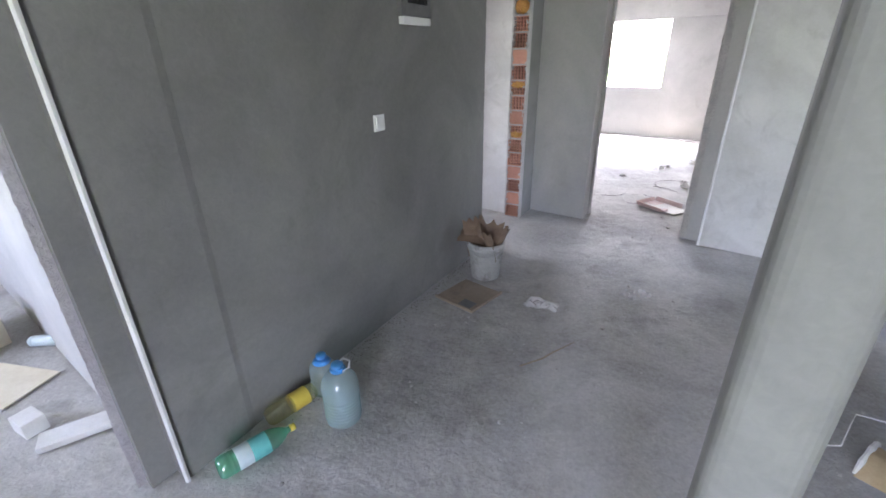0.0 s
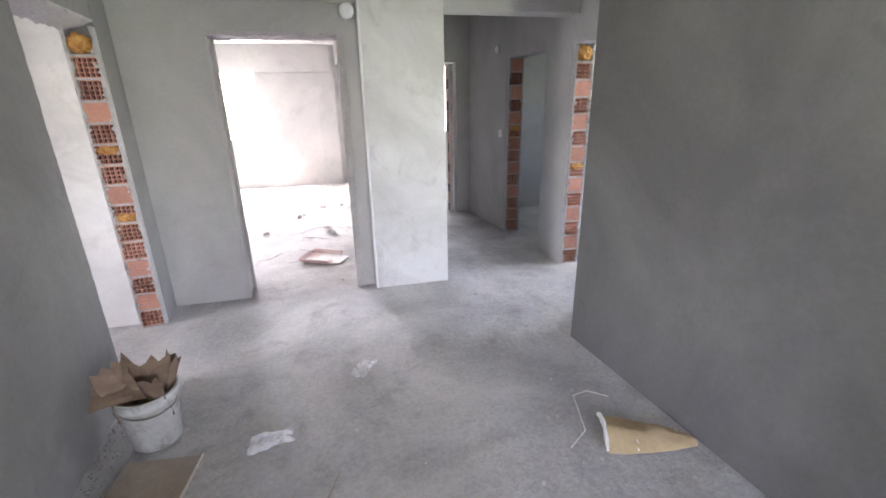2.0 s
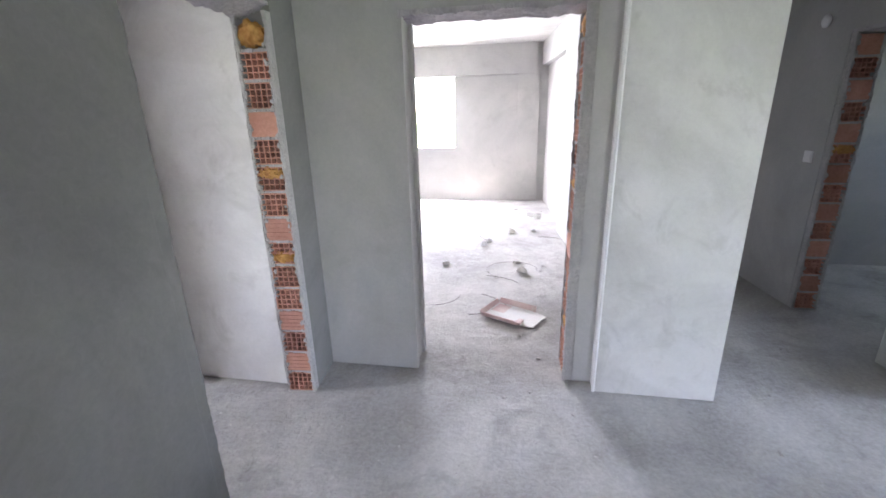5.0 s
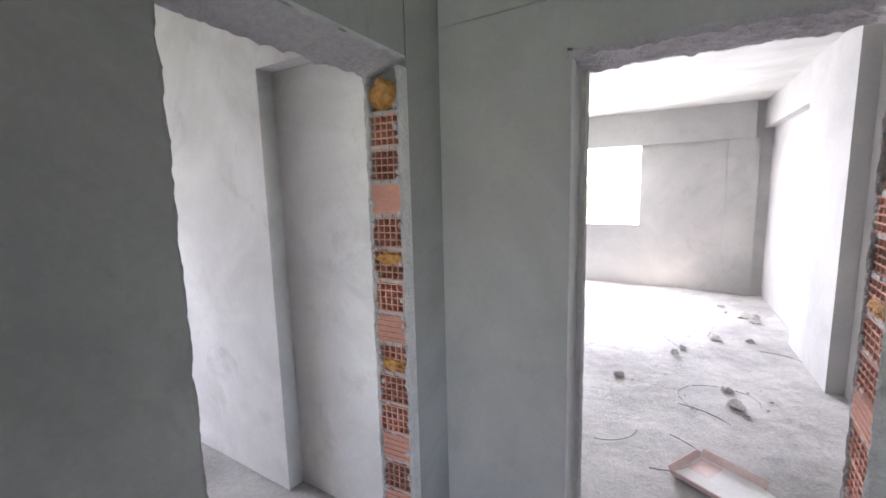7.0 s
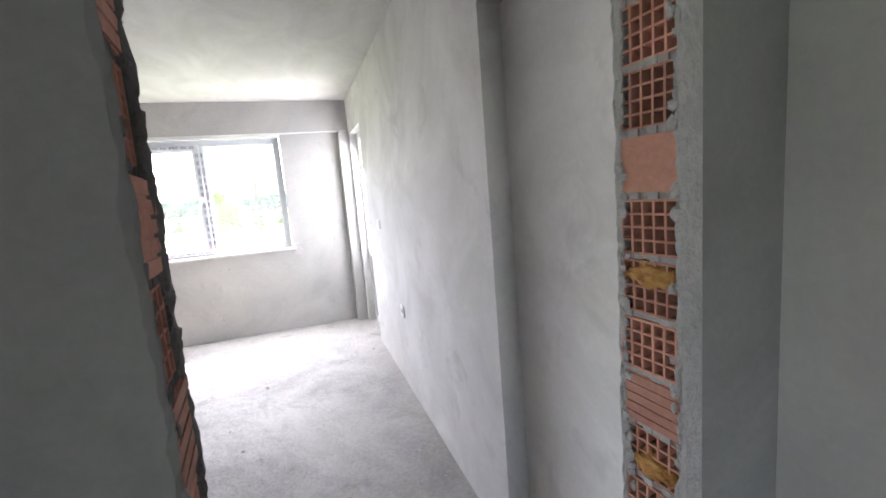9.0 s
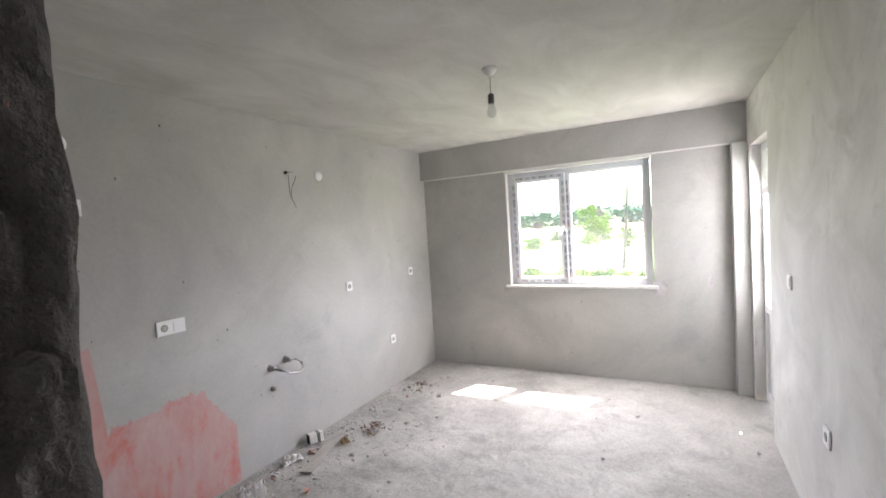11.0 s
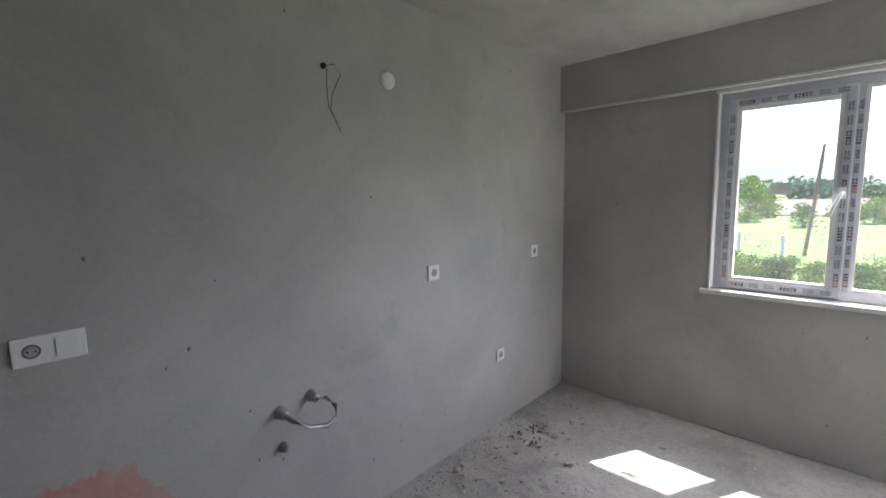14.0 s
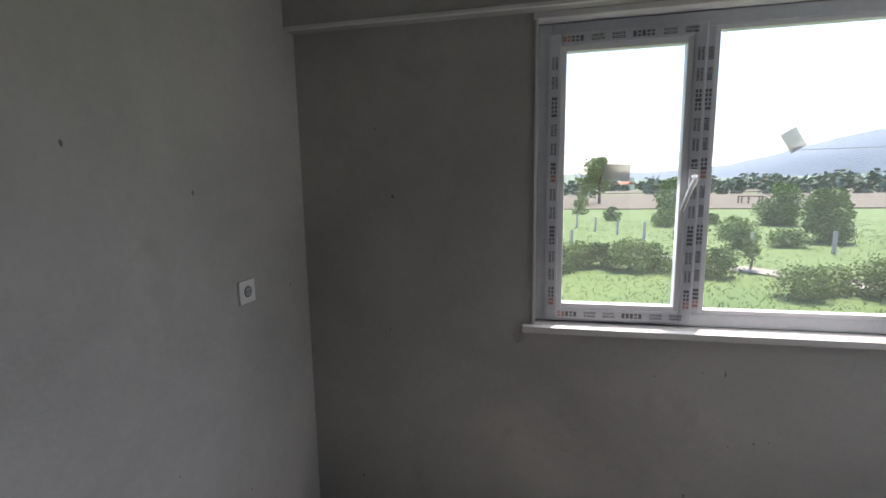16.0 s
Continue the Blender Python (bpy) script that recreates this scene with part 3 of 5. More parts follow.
def lintel(parent, poly, z, thick=0.03, slope=0.0):
    """The rough concrete underside of an opening's head, rising by slope across the wall."""
    (x0, y0), (x1, y1), (x2, y2), (x3, y3) = poly
    n, m = (16, 80) if abs(x1 - x0) < abs(y3 - y0) else (80, 16)
    bm = bmesh.new()
    grid = []
    for i in range(n + 1):
        row = []
        for j in range(m + 1):
            u, v = i / n, j / m
            x = (x0 * (1 - u) + x1 * u) * (1 - v) + (x3 * (1 - u) + x2 * u) * v
            y = (y0 * (1 - u) + y1 * u) * (1 - v) + (y3 * (1 - u) + y2 * u) * v
            rim = 0.014 if i in (0, n) or j in (0, m) else 0.009
            row.append(bm.verts.new((x, y, z + 0.004 + slope * u + rim * (noise.noise((x * 16, y * 16, z * 9)) + 0.6 * noise.noise((x * 45, y * 45, 2))))))
        grid.append(row)
    for i in range(n):
        for j in range(m):
            bm.faces.new((grid[i][j], grid[i][j + 1], grid[i + 1][j + 1], grid[i + 1][j]))
    sides = [[grid[i][0] for i in range(n + 1)], [grid[i][m] for i in range(n + 1)], grid[0], grid[n]]
    for side in sides:
        up = [bm.verts.new((q.co.x, q.co.y, z + thick + slope)) for q in side]
        for i in range(len(side) - 1):
            bm.faces.new((side[i], side[i + 1], up[i + 1], up[i]))
    part("lintel", bm, CONCRETE, parent, "rough bare concrete lintel")


def across(xa, xb, y0, y1):
    return [(sk(xa, y0), y0), (sk(xb, y0), y0), (sk(xb, y1), y1), (sk(xa, y1), y1)]


E1 = 0.001
kw = 0.17
jamb(wall_hall, sk((HL + KL) / 2, DN), DN, LEAN, kw, DT, "FEESEHESHEESESE", 1)
jamb(wall_hall, sk((HL + KL) / 2, DS), DS, 180 + LEAN, kw, DT, "SSESESSESSESES", 2)
lintel(wall_hall, across(KL - E1, HL + E1, DS - 0.05, DN + 0.05), DT + 0.003, 0.02, 0.05)
jamb(wall_front, LX1, 4.355, -90, 0.25, LT, "FEEEEEHEESEEEHEE", 3)
lintel(wall_front, [(LX0 - 0.02, 4.229), (LX1 + 0.05, 4.229), (LX1 + 0.05, 4.481), (LX0 - 0.02, 4.481)], LT)
for yy, s in ((4.23, 1), (4.48, -1)):
    ragged((LX0 - 0.021, yy, 0), (LX0 - 0.021, yy, LT + 0.04), (0, s, 0), (0.022, 0, 0), "plaster_edge", wall_front, PLASTER, 0.009, 0.04, 0.05)
jamb(wall_east, sk((EW + EE) / 2, 4.24), 4.24, 0, 0.18, 2.0, "FESESESHSESESE", 4)
lintel(wall_east, across(EW - E1, EE + E1, 3.28, 4.29), 2.0)
jamb(wall_east, sk((EW + EE) / 2, 5.47), 5.47, 0, 0.18, 2.0, "SESESHSESESESE", 5)
lintel(wall_east, across(EW - E1, EE + E1, 4.70, 5.52), 2.0)
jamb(wall_end, CJ, 6.695, 90, 0.15, 2.0, "SESESESESESESE", 6)


# ---- kitchen window ----
def frame_bars(y0, y1, z0, z1, w, x0, x1):
    return [(x0, x1, y0, y0 + w, z0, z1), (x0, x1, y1 - w, y1, z0, z1), (x0, x1, y0 + w, y1 - w, z0, z0 + w), (x0, x1, y0 + w, y1 - w, z1 - w, z1)]


window = thing("window_1", "white PVC kitchen window still in its printed film", "window", kind="structure", m=KIT)
part("window_frame", boxes(*frame_bars(WY0 + 0.01, WY1 - 0.01, WZ0 + 0.002, WZ1 - 0.005, 0.055, -6.37, -6.305), (-6.37, -6.305, 2.285, 2.345, WZ0 + 0.057, WZ1 - 0.06), bevel=0.005), FILM, window, "white frame under grey film")
S0, S1, SZ0, SZ1 = 1.712, 2.312, 0.996, 2.20
sash = part("sash", boxes(*frame_bars(S0, S1, SZ0, SZ1, 0.050, -6.345, -6.285), bevel=0.007), FILM, window, "opening sash in printed film")
part("bead", boxes(*frame_bars(S0 + 0.048, S1 - 0.048, SZ0 + 0.048, SZ1 - 0.048, 0.024, -6.33, -6.291), bevel=0.004), PVC, sash)
part("bead", boxes(*frame_bars(2.343, WY1 - 0.063, WZ0 + 0.055, WZ1 - 0.058, 0.02, -6.345, -6.31), bevel=0.004), PVC, window)
for b in ((-6.322, -6.316, S0 + 0.06, S1 - 0.06, SZ0 + 0.06, SZ1 - 0.06), (-6.332, -6.326, 2.35, WY1 - 0.07, WZ0 + 0.062, WZ1 - 0.065)):
    pane = part("pane", boxes(b), GLASS, window)
    pane.visible_shadow = False
bm = boxes((-6.285, -6.272, 2.268, 2.298, 1.57, 1.64), bevel=0.004)
handle = part("handle", bm, WHITE, window, "white lever handle")
bm = bmesh.new()
tube(bm, [(-6.275, 2.283, 1.61), (-6.250, 2.283, 1.61), (-6.236, 2.280, 1.60), (-6.234, 2.258, 1.55), (-6.234, 2.235, 1.475)], [0.008, 0.009, 0.010, 0.010, 0.008], 8)
part("lever", bm, WHITE, handle, smooth=True)
bm = boxes((-6.44, -6.205, WY0 - 0.045, WY1 + 0.035, WZ0 - 0.03, WZ0 - 0.001), bevel=0.004)
sill = part("window_sill", bm, MARBLE)
sill.matrix_world = KIT
tagged(sill, "pale marble sill below the kitchen window", "window sill", kind="structure")
# white reveal lip round the opening
bm = boxes((-6.30, -6.234, WY0 - 0.003, WY0 + 0.008, WZ0 + 0.002, WZ1), (-6.30, -6.232, WY0 - 0.012, WY1 + 0.01, WZ1 - 0.004, WZ1 + 0.018))
part("reveal_lip", bm, BEAD, window)
# printed marks on the film: plain bars
rnd = random.Random(11)
bm, bm2 = bmesh.new(), bmesh.new()


def marks(y0, y1, z0, z1, x, upright):
    """Rows of small printed bars along a frame member."""
    a, b = (z0, z1) if upright else (y0, y1)
    c0, c1 = (y0, y1) if upright else (z0, z1)
    p, k = a + 0.015, 0
    while p < b - 0.07:
        big = k % 3 == 0
        length = 0.085 if big else 0.05
        rows = [(c0 + c1) / 2] if big else [(c0 * 2 + c1) / 3, (c0 + c1 * 2) / 3]
        for r in rows:
            q, hgt = p, 0.022 if big else 0.009
            cells = 5 if big else 6
            for cell in range(cells):
                u0, u1 = q + length * cell / cells, q + length * (cell + 0.72) / cells
                target = bm2 if big and cell < 2 and k % 2 == 0 else bm
                for (e0, e1) in ((-0.5, -0.12), (0.1, 0.5)) if rnd.random() < 0.5 else ((-0.5, 0.5),):
                    if upright:
                        box(target, x, x + 0.0008, r + e0 * hgt, r + e1 * hgt, u0, u1)
                    else:
                        box(target, x, x + 0.0008, u0, u1, r + e0 * hgt, r + e1 * hgt)
        p += length + 0.028
        k += 1


marks(S0 + 0.04, S1 - 0.01, SZ0 + 0.004, SZ0 + 0.046, -6.2852, False)
marks(S0 + 0.04, S1 - 0.01, SZ1 - 0.046, SZ1 - 0.004, -6.2852, False)
marks(S0 + 0.004, S0 + 0.046, SZ0 + 0.05, SZ1 - 0.05, -6.2852, True)
marks(S1 - 0.046, S1 - 0.004, SZ0 + 0.05, SZ1 - 0.05, -6.2852, True)
marks(2.316, 2.342, WZ0 + 0.07, WZ1 - 0.08, -6.3052, True)
tagged(part("film_print", bm, PRINT, window), kind="stuff")
tagged(part("film_print", bm2, PRINT_RED, window), kind="stuff")
# paper stickers on the panes
for y, z, w, h, turn, x in ((2.65, 1.745, 0.062, 0.085, 32, -6.325), (2.0, 1.635, 0.105, 0.07, -3, -6.315)):
    st = thing("pane_sticker", "small printed paper sticker on the window pane", "sticker", "pane stickers", m=KIT @ pose(x, y, z, turn, 0, 0))
    bm = bmesh.new()
    box(bm, 0, 0.0008, -w / 2, w / 2, -h / 2, h / 2)
    part("paper", bm, STICKER, st)
    bm = bmesh.new()
    for k in range(5):
        box(bm, 0.0008, 0.0012, -w * 0.42, w * (0.1 + 0.3 * ((k * 7) % 3) / 2), h * (-0.4 + 0.19 * k), h * (-0.4 + 0.19 * k + 0.07))
    part("printed_lines", bm, STICKER, st)

# balcony door
door = thing("door_1", "white PVC balcony door with glazed panels", "door", kind="structure", m=KIT)
part("door_frame", boxes((BX0 + 0.002, BX0 + 0.06, 4.0, 4.06, 0.02, 2.215), (BX1 - 0.06, BX1 - 0.002, 4.0, 4.06, 0.02, 2.215), (BX0 + 0.06, BX1 - 0.06, 4.0, 4.06, 2.15, 2.215), (BX0 + 0.06, BX1 - 0.06, 4.0, 4.06, 1.80, 1.86), (BX0 + 0.06, BX1 - 0.06, 4.0, 4.06, 0.02, 0.10), (BX0 + 0.06, BX1 - 0.06, 4.0, 4.06, 0.80, 0.86), bevel=0.005), PVC, door)
part("panel", boxes((BX0 + 0.06, BX1 - 0.06, 4.02, 4.04, 0.10, 0.80)), PVC, door)
for z0, z1 in ((0.86, 1.80), (1.86, 2.15)):
    pane = part("pane", boxes((BX0 + 0.06, BX1 - 0.06, 4.028, 4.033, z0, z1)), GLASS, door)
    pane.visible_shadow = False


# ---- kitchen wall fittings ----
def plate(w, h, t=0.010):
    return boxes((-w / 2, w / 2, 0, t, -h / 2, h / 2), bevel=0.003)


def socket_parts(parent, x):
    bm = bmesh.new()
    lathe(bm, [(0.0215, 0.0102), (0.0215, 0.0115), (0.0195, 0.0115), (0.0185, 0.0104)], 20, "y")
    bmesh.ops.translate(bm, verts=bm.verts[:], vec=(x, 0, 0))
    well = part("socket_well", bm, GREYP, parent, "grey round socket well", True)
    bm = bmesh.new()
    lathe(bm, [(0.0165, 0.0112), (0.0165, 0.0118)], 20, "y")
    bmesh.ops.translate(bm, verts=bm.verts[:], vec=(x, 0, 0))
    part("socket_face", bm, BUCKET, well)
    # Black dots paint the dark of the pin holes.
    for dx in (-0.0085, 0.0085):
        bm = bmesh.new()
        lathe(bm, [(0.0028, 0.0118), (0.0028, 0.0124)], 8, "y")
        bmesh.ops.translate(bm, verts=bm.verts[:], vec=(x + dx, 0, 0))
        part("pin_hole", bm, BLACK, well)


def socket(x, y, z, turn=0):
    s = thing("wall_socket", "white square socket outlet on bare plaster", "socket", "sockets on the kitchen walls", m=KIT @ pose(x, y, z, 0, 0, turn))
    part("cover_plate", plate(0.088, 0.088), WHITE, s)
    socket_parts(s, 0)
    return s


KY = 0.59
for x, z in ((-2.605, 1.918), (-2.447, 0.497), (-4.694, 1.190), (-5.778, 1.204), (-5.343, 0.513)):
    socket(x, KY, z)
socket(-4.04, 3.92, 0.62, 180)
d = thing("double_socket", "white double plate with socket and switch", "socket", m=KIT @ pose(-3.04, KY, 1.195))
part("cover_plate", plate(0.172, 0.088), WHITE, d)
socket_parts(d, 0.042)
part("rocker", boxes((-0.070, -0.012, 0.0095, 0.0145, -0.028, 0.028), bevel=0.002), WHITE, d)


def switch(x, y, z, turn, label, shift=Matrix()):
    s = thing("light_switch", label, "switch", "light switches", m=shift @ pose(x, y, z, 0, 0, turn))
    part("cover_plate", plate(0.085, 0.085), WHITE, s)
    part("rocker", boxes((-0.029, 0.029, 0.0095, 0.014, -0.029, 0.029), bevel=0.002), WHITE, s)


switch(-4.69, 3.92, 1.245, 180, "white light switch beside the balcony door", KIT)
switch(sk(HL, 1.75), 1.75, 1.22, -90 + LEAN, "white light switch on the dark hall wall")
switch(sk(EW, 5.65), 5.65, 1.178, 90 + LEAN, "white light switch in the dim corridor")


def cap(x, y, z, r, turn=0, label="white round junction box cover on bare plaster", depth=0.022, shift=Matrix()):
    c = thing("junction_cover", label, "cover", "junction covers", m=shift @ pose(x, y, z, 0, 0, turn))
    bm = bmesh.new()
    lathe(bm, [(r, 0.0), (r, 0.004), (r * 0.93, 0.010 * depth / 0.022), (r * 0.7, depth * 0.8), (r * 0.35, depth * 0.97), (0.001, depth)], 28, "y")
    part("lid", bm, WHITE, c, smooth=True)


cap(-2.565, KY, 2.245, 0.053, shift=KIT)
cap(-4.40, KY, 2.212, 0.045, shift=KIT)
cap(sk(EW, 5.9), 5.75, 2.12, 0.045, 90 + LEAN, "small white junction cover in the corridor")
# round fitting by the pilaster
fit_lamp = thing("wall_lamp_holder", "white round lamp fitting beside the pilaster", "lamp", m=pose(-0.165, 4.212, 2.19, 0, 0, 180))
bm = bmesh.new()
lathe(bm, [(0.050, 0.0), (0.050, 0.075), (0.047, 0.085), (0.02, 0.089), (0.001, 0.090)], 28, "y")
part("housing", bm, WHITE, fit_lamp, smooth=True)
bm = bmesh.new()
lathe(bm, [(0.0505, 0.070), (0.0525, 0.072), (0.0525, 0.080), (0.0505, 0.082)], 28, "y")
part("rim", bm, BEAD, fit_lamp, smooth=True)

# loose wires from the wall
w = thing("loose_wire", "two thin loose wires hanging from the wall", "wire", m=KIT)
for pts in (((-4.035, 0.592, 2.21), (-4.06, 0.64, 2.215), (-4.085, 0.65, 2.17), (-4.05, 0.635, 2.09), (-4.04, 0.63, 2.02), (-4.09, 0.625, 1.93)), ((-4.04, 0.592, 2.208), (-4.03, 0.63, 2.19), (-4.02, 0.64, 2.11), (-4.03, 0.63, 2.03), (-4.075, 0.625, 1.965))):
    bm = bmesh.new()
    tube(bm, pts, 0.002, 6)
    part("strand", bm, WIRE, w, smooth=True)
bm = bmesh.new()
lathe(bm, [(0.014, 0.591), (0.012, 0.603)], 10, "y")
bmesh.ops.translate(bm, verts=bm.verts[:], vec=(-4.035, 0, 2.212))
part("conduit_end", bm, BLACK, w)

# water connection: two stubs joined by a bent hose, a drain stub below
w = thing("water_stubs", "capped water stubs joined by a grey hose", "plumbing", m=KIT)
for x, z, r in ((-3.735, 0.71, 0.019), (-3.885, 0.735, 0.019)):
    bm = bmesh.new()
    lathe(bm, [(r * 1.5, 0.591), (r * 1.5, 0.598), (r, 0.600), (r, 0.640), (r * 0.8, 0.645)], 14, "y")
    bmesh.ops.translate(bm, verts=bm.verts[:], vec=(x, 0, z))
    part("stub", bm, METAL, w, smooth=True)
bm = bmesh.new()
tube(bm, [(-3.735, 0.64, 0.71), (-3.745, 0.69, 0.70), (-3.80, 0.72, 0.665), (-3.88, 0.735, 0.645), (-3.935, 0.725, 0.66), (-3.945, 0.70, 0.70), (-3.92, 0.665, 0.735), (-3.885, 0.64, 0.735)], 0.010, 10)
part("hose", bm, METAL, w, "braided hose", True)
d = thing("drain_stub", "small capped pipe stub in the wall", "plumbing", m=KIT)
bm = bmesh.new()
lathe(bm, [(0.022, 0.591), (0.022, 0.600), (0.014, 0.604), (0.014, 0.625), (0.009, 0.628)], 14, "y")
bmesh.ops.translate(bm, verts=bm.verts[:], vec=(-3.74, 0, 0.55))
part("pipe", bm, METAL, d, smooth=True)

# pink primer rolled on the wall
rnd = random.Random(3)
verts, faces = [], []
N = 260
for i in range(N + 1):
    x = -2.18 - 1.235 * i / N
    if x > -2.62:
        top = 1.25 + 0.18 * (x + 2.18)
    elif x > -2.66:
        top = 1.17 - (-2.62 - x) / 0.04 * 0.46
    elif x > -2.94:
        top = 0.715
    elif x > -3.20:
        top = 0.745 - 0.05 * abs(x + 3.05)
    else:
        top = 0.72 - 1.45 * (-3.20 - x)
    top += 0.026 * noise.noise((x * 22, 0, 3)) + 0.03 * noise.noise((x * 55, 1, 3)) + 0.02 * noise.noise((x * 130, 2, 3))
    verts += [(x, 0.5925, 0.012), (x, 0.5925, top)]
    if i:
        faces.append((2 * i - 2, 2 * i, 2 * i + 1, 2 * i - 1))
me = bpy.data.meshes.new("primer_patch")
me.from_pydata(verts, [], faces)
me.materials.append(PINK)
pp = new("primer_patch", me)
pp.parent = wall_sockets
tagged(pp, "streaky pink primer rolled on the plaster")

# mortar smears beside the window, a crack on the flue shaft
for y, z, ry, rz in ((3.205, 0.955, 0.055, 0.075), (3.62, 1.02, 0.022, 0.065), (1.60, 0.92, 0.03, 0.03)):
    bm = bmesh.new()
    ring = [bm.verts.new((-6.2385 + 0.001, y + ry * (1 + 0.35 * noise.noise((k * 0.9, y, 0))) * math.cos(k * math.tau / 22), z + rz * (1 + 0.35 * noise.noise((k * 0.9, z, 4))) * math.sin(k * math.tau / 22))) for k in range(22)]
    bm.faces.new(ring)
    part("mortar_smear", bm, CONCRETE, wall_window, "darker mortar smear")
bm = bmesh.new()
tube(bm, [(-1.80, 0.8005, 1.545), (-1.88, 0.8005, 1.55), (-1.95, 0.8005, 1.56), (-1.99, 0.8005, 1.59), (-2.03, 0.8005, 1.61)], [0.001, 0.003, 0.004, 0.004, 0.001], 6)
part("crack", bm, GREYP, wall_flue, "dark crack in the plaster")

# small pits and nicks in the kitchen plaster
rnd = random.Random(64)
for owner, along_x, count in ((wall_sockets, True, 42), (wall_window, False, 26)):
    bm = bmesh.new()
    for k in range(count):
        a, z, q = (rnd.uniform(-6.15, -2.2) if along_x else rnd.uniform(0.7, 3.7)), rnd.uniform(0.15, 2.5), rnd.uniform(0.003, 0.009)
        if not along_x and WY0 - 0.1 < a < WY1 + 0.1 and z > WZ0 - 0.08 or not along_x and z > 2.2:
            continue
        e = rnd.uniform(0.3, 1.0)
        ring = [(a + q * e * math.cos(j * 1.05) * rnd.uniform(0.6, 1.2), z + q * math.sin(j * 1.05) * rnd.uniform(0.7, 1.6)) for j in range(6)]
        bm.faces.new([bm.verts.new((u, 0.5912, v) if along_x else (-6.2388, u, v)) for u, v in ring])
    pits = part("plaster_pits", bm, GREYP, owner, "small dark nicks in the plaster")
    tagged(pits, "small dark nicks in the plaster", kind="stuff")

# bulb on a short wire
b = thing("pendant_bulb", "bare clear bulb hanging on a short cord", "lamp", m=KIT @ pose(-4.0, 2.39, H))
bm = bmesh.new()
lathe(bm, [(0.045, 0.0), (0.043, -0.012), (0.030, -0.032), (0.010, -0.045), (0.004, -0.05)], 20)
part("ceiling_rose", bm, WHITE, b, smooth=True)
bm = bmesh.new()
tube(bm, [(0, 0, -0.045), (0.002, 0, -0.10), (0, 0, -0.150)], 0.0035, 6)
part("cord", bm, WHITE, b)
bm = bmesh.new()
lathe(bm, [(0.008, -0.148), (0.018, -0.155), (0.019, -0.205), (0.0165, -0.208)], 16)
part("lamp_holder", bm, GREYP, b, "dark lamp holder", True)
bm = bmesh.new()
lathe(bm, [(0.014, -0.206), (0.018, -0.222), (0.029, -0.248), (0.030, -0.262), (0.024, -0.280), (0.010, -0.290), (0.001, -0.292)], 20)
part("bulb", bm, BULB, b, smooth=True)

# fuse box on the hall wall
f = thing("fuse_box", "dark fuse box recess with white lower flap", "fuse box", m=pose(sk(HL, 2.11), 2.11, 1.70, 0, 0, -90 + LEAN))
part("body", boxes((-0.14, 0.14, -0.002, 0.03, 0.04, 0.30), bevel=0.003), GREYP, f, "dark open box")
part("flap", boxes((-0.13, 0.13, -0.002, 0.035, 0.0, 0.038), bevel=0.004), WHITE, f, "white flap")
for k in range(4):
    part("breaker", boxes((-0.09 + k * 0.045, -0.052 + k * 0.045, 0.03, 0.042, 0.10, 0.19), bevel=0.002), BLACK, f)

# ---- hall things ----
def bottle(name, label, m, mat, r, h, parts):
    t = thing(name, label, "bottle", m=m)
    bm = bmesh.new()
    prof = [(r * 0.72, 0.0), (r * 0.96, 0.012), (r, 0.03)]
    for k in range(7):
        z = h * (0.12 + 0.055 * k)
        prof += [(r, z), (r * 0.955, z + h * 0.018), (r, z + h * 0.036)]
    prof += [(r, h * 0.62), (r * 0.93, h * 0.72), (r * 0.7, h * 0.81), (r * 0.40, h * 0.875), (r * 0.26, h * 0.90), (r * 0.26, h * 0.95)]
    lathe(bm, prof, 24)
    part("bottle_body", bm, mat, t, smooth=True)
    for pname, profile, pm, lab in parts:
        bm = bmesh.new()
        lathe(bm, profile, 22)
        part(pname, bm, pm, t, lab, True)
    return t


r5, h5 = 0.083, 0.315
jug = bottle("water_jug", "large clear plastic water jug, half full", pose(-1.10, 0.985, 0.0), PET, r5, h5,
             [("cap", [(0.026, h5 * 0.93), (0.027, h5 * 0.99), (0.024, h5)], BLUECAP, "blue cap"), ("collar", [(0.034, h5 * 0.885), (0.034, h5 * 0.925)], BLUECAP, "blue collar"),
              ("water", [(r5 * 0.68, 0.008), (r5 * 0.92, 0.03), (r5 * 0.92, h5 * 0.44)], PET, "water")])
bm = bmesh.new()
tube(bm, [(0.03, 0, h5 * 0.90), (0.055, 0.02, h5 * 0.97), (0.05, 0.03, h5 * 1.06), (0.01, 0.03, h5 * 1.04), (-0.025, 0.01, h5 * 0.92)], 0.0045, 6)
part("carry_loop", bm, WHITE, jug, "pale carry loop", True)
bottle("water_jug", "clear plastic water jug standing against the wall", pose(-1.312, 1.053, 0.0), PET, 0.065, 0.225,
       [("cap", [(0.024, 0.208), (0.025, 0.224), (0.022, 0.227)], BLUECAP, "blue cap"), ("collar", [(0.045, 0.186), (0.03, 0.202)], BLUECAP, "blue collar")])


def lying(x, y, z, yaw):
    return pose(x, y, z, 0, 0, yaw) @ pose(0, 0, 0, 0, 90, 0)


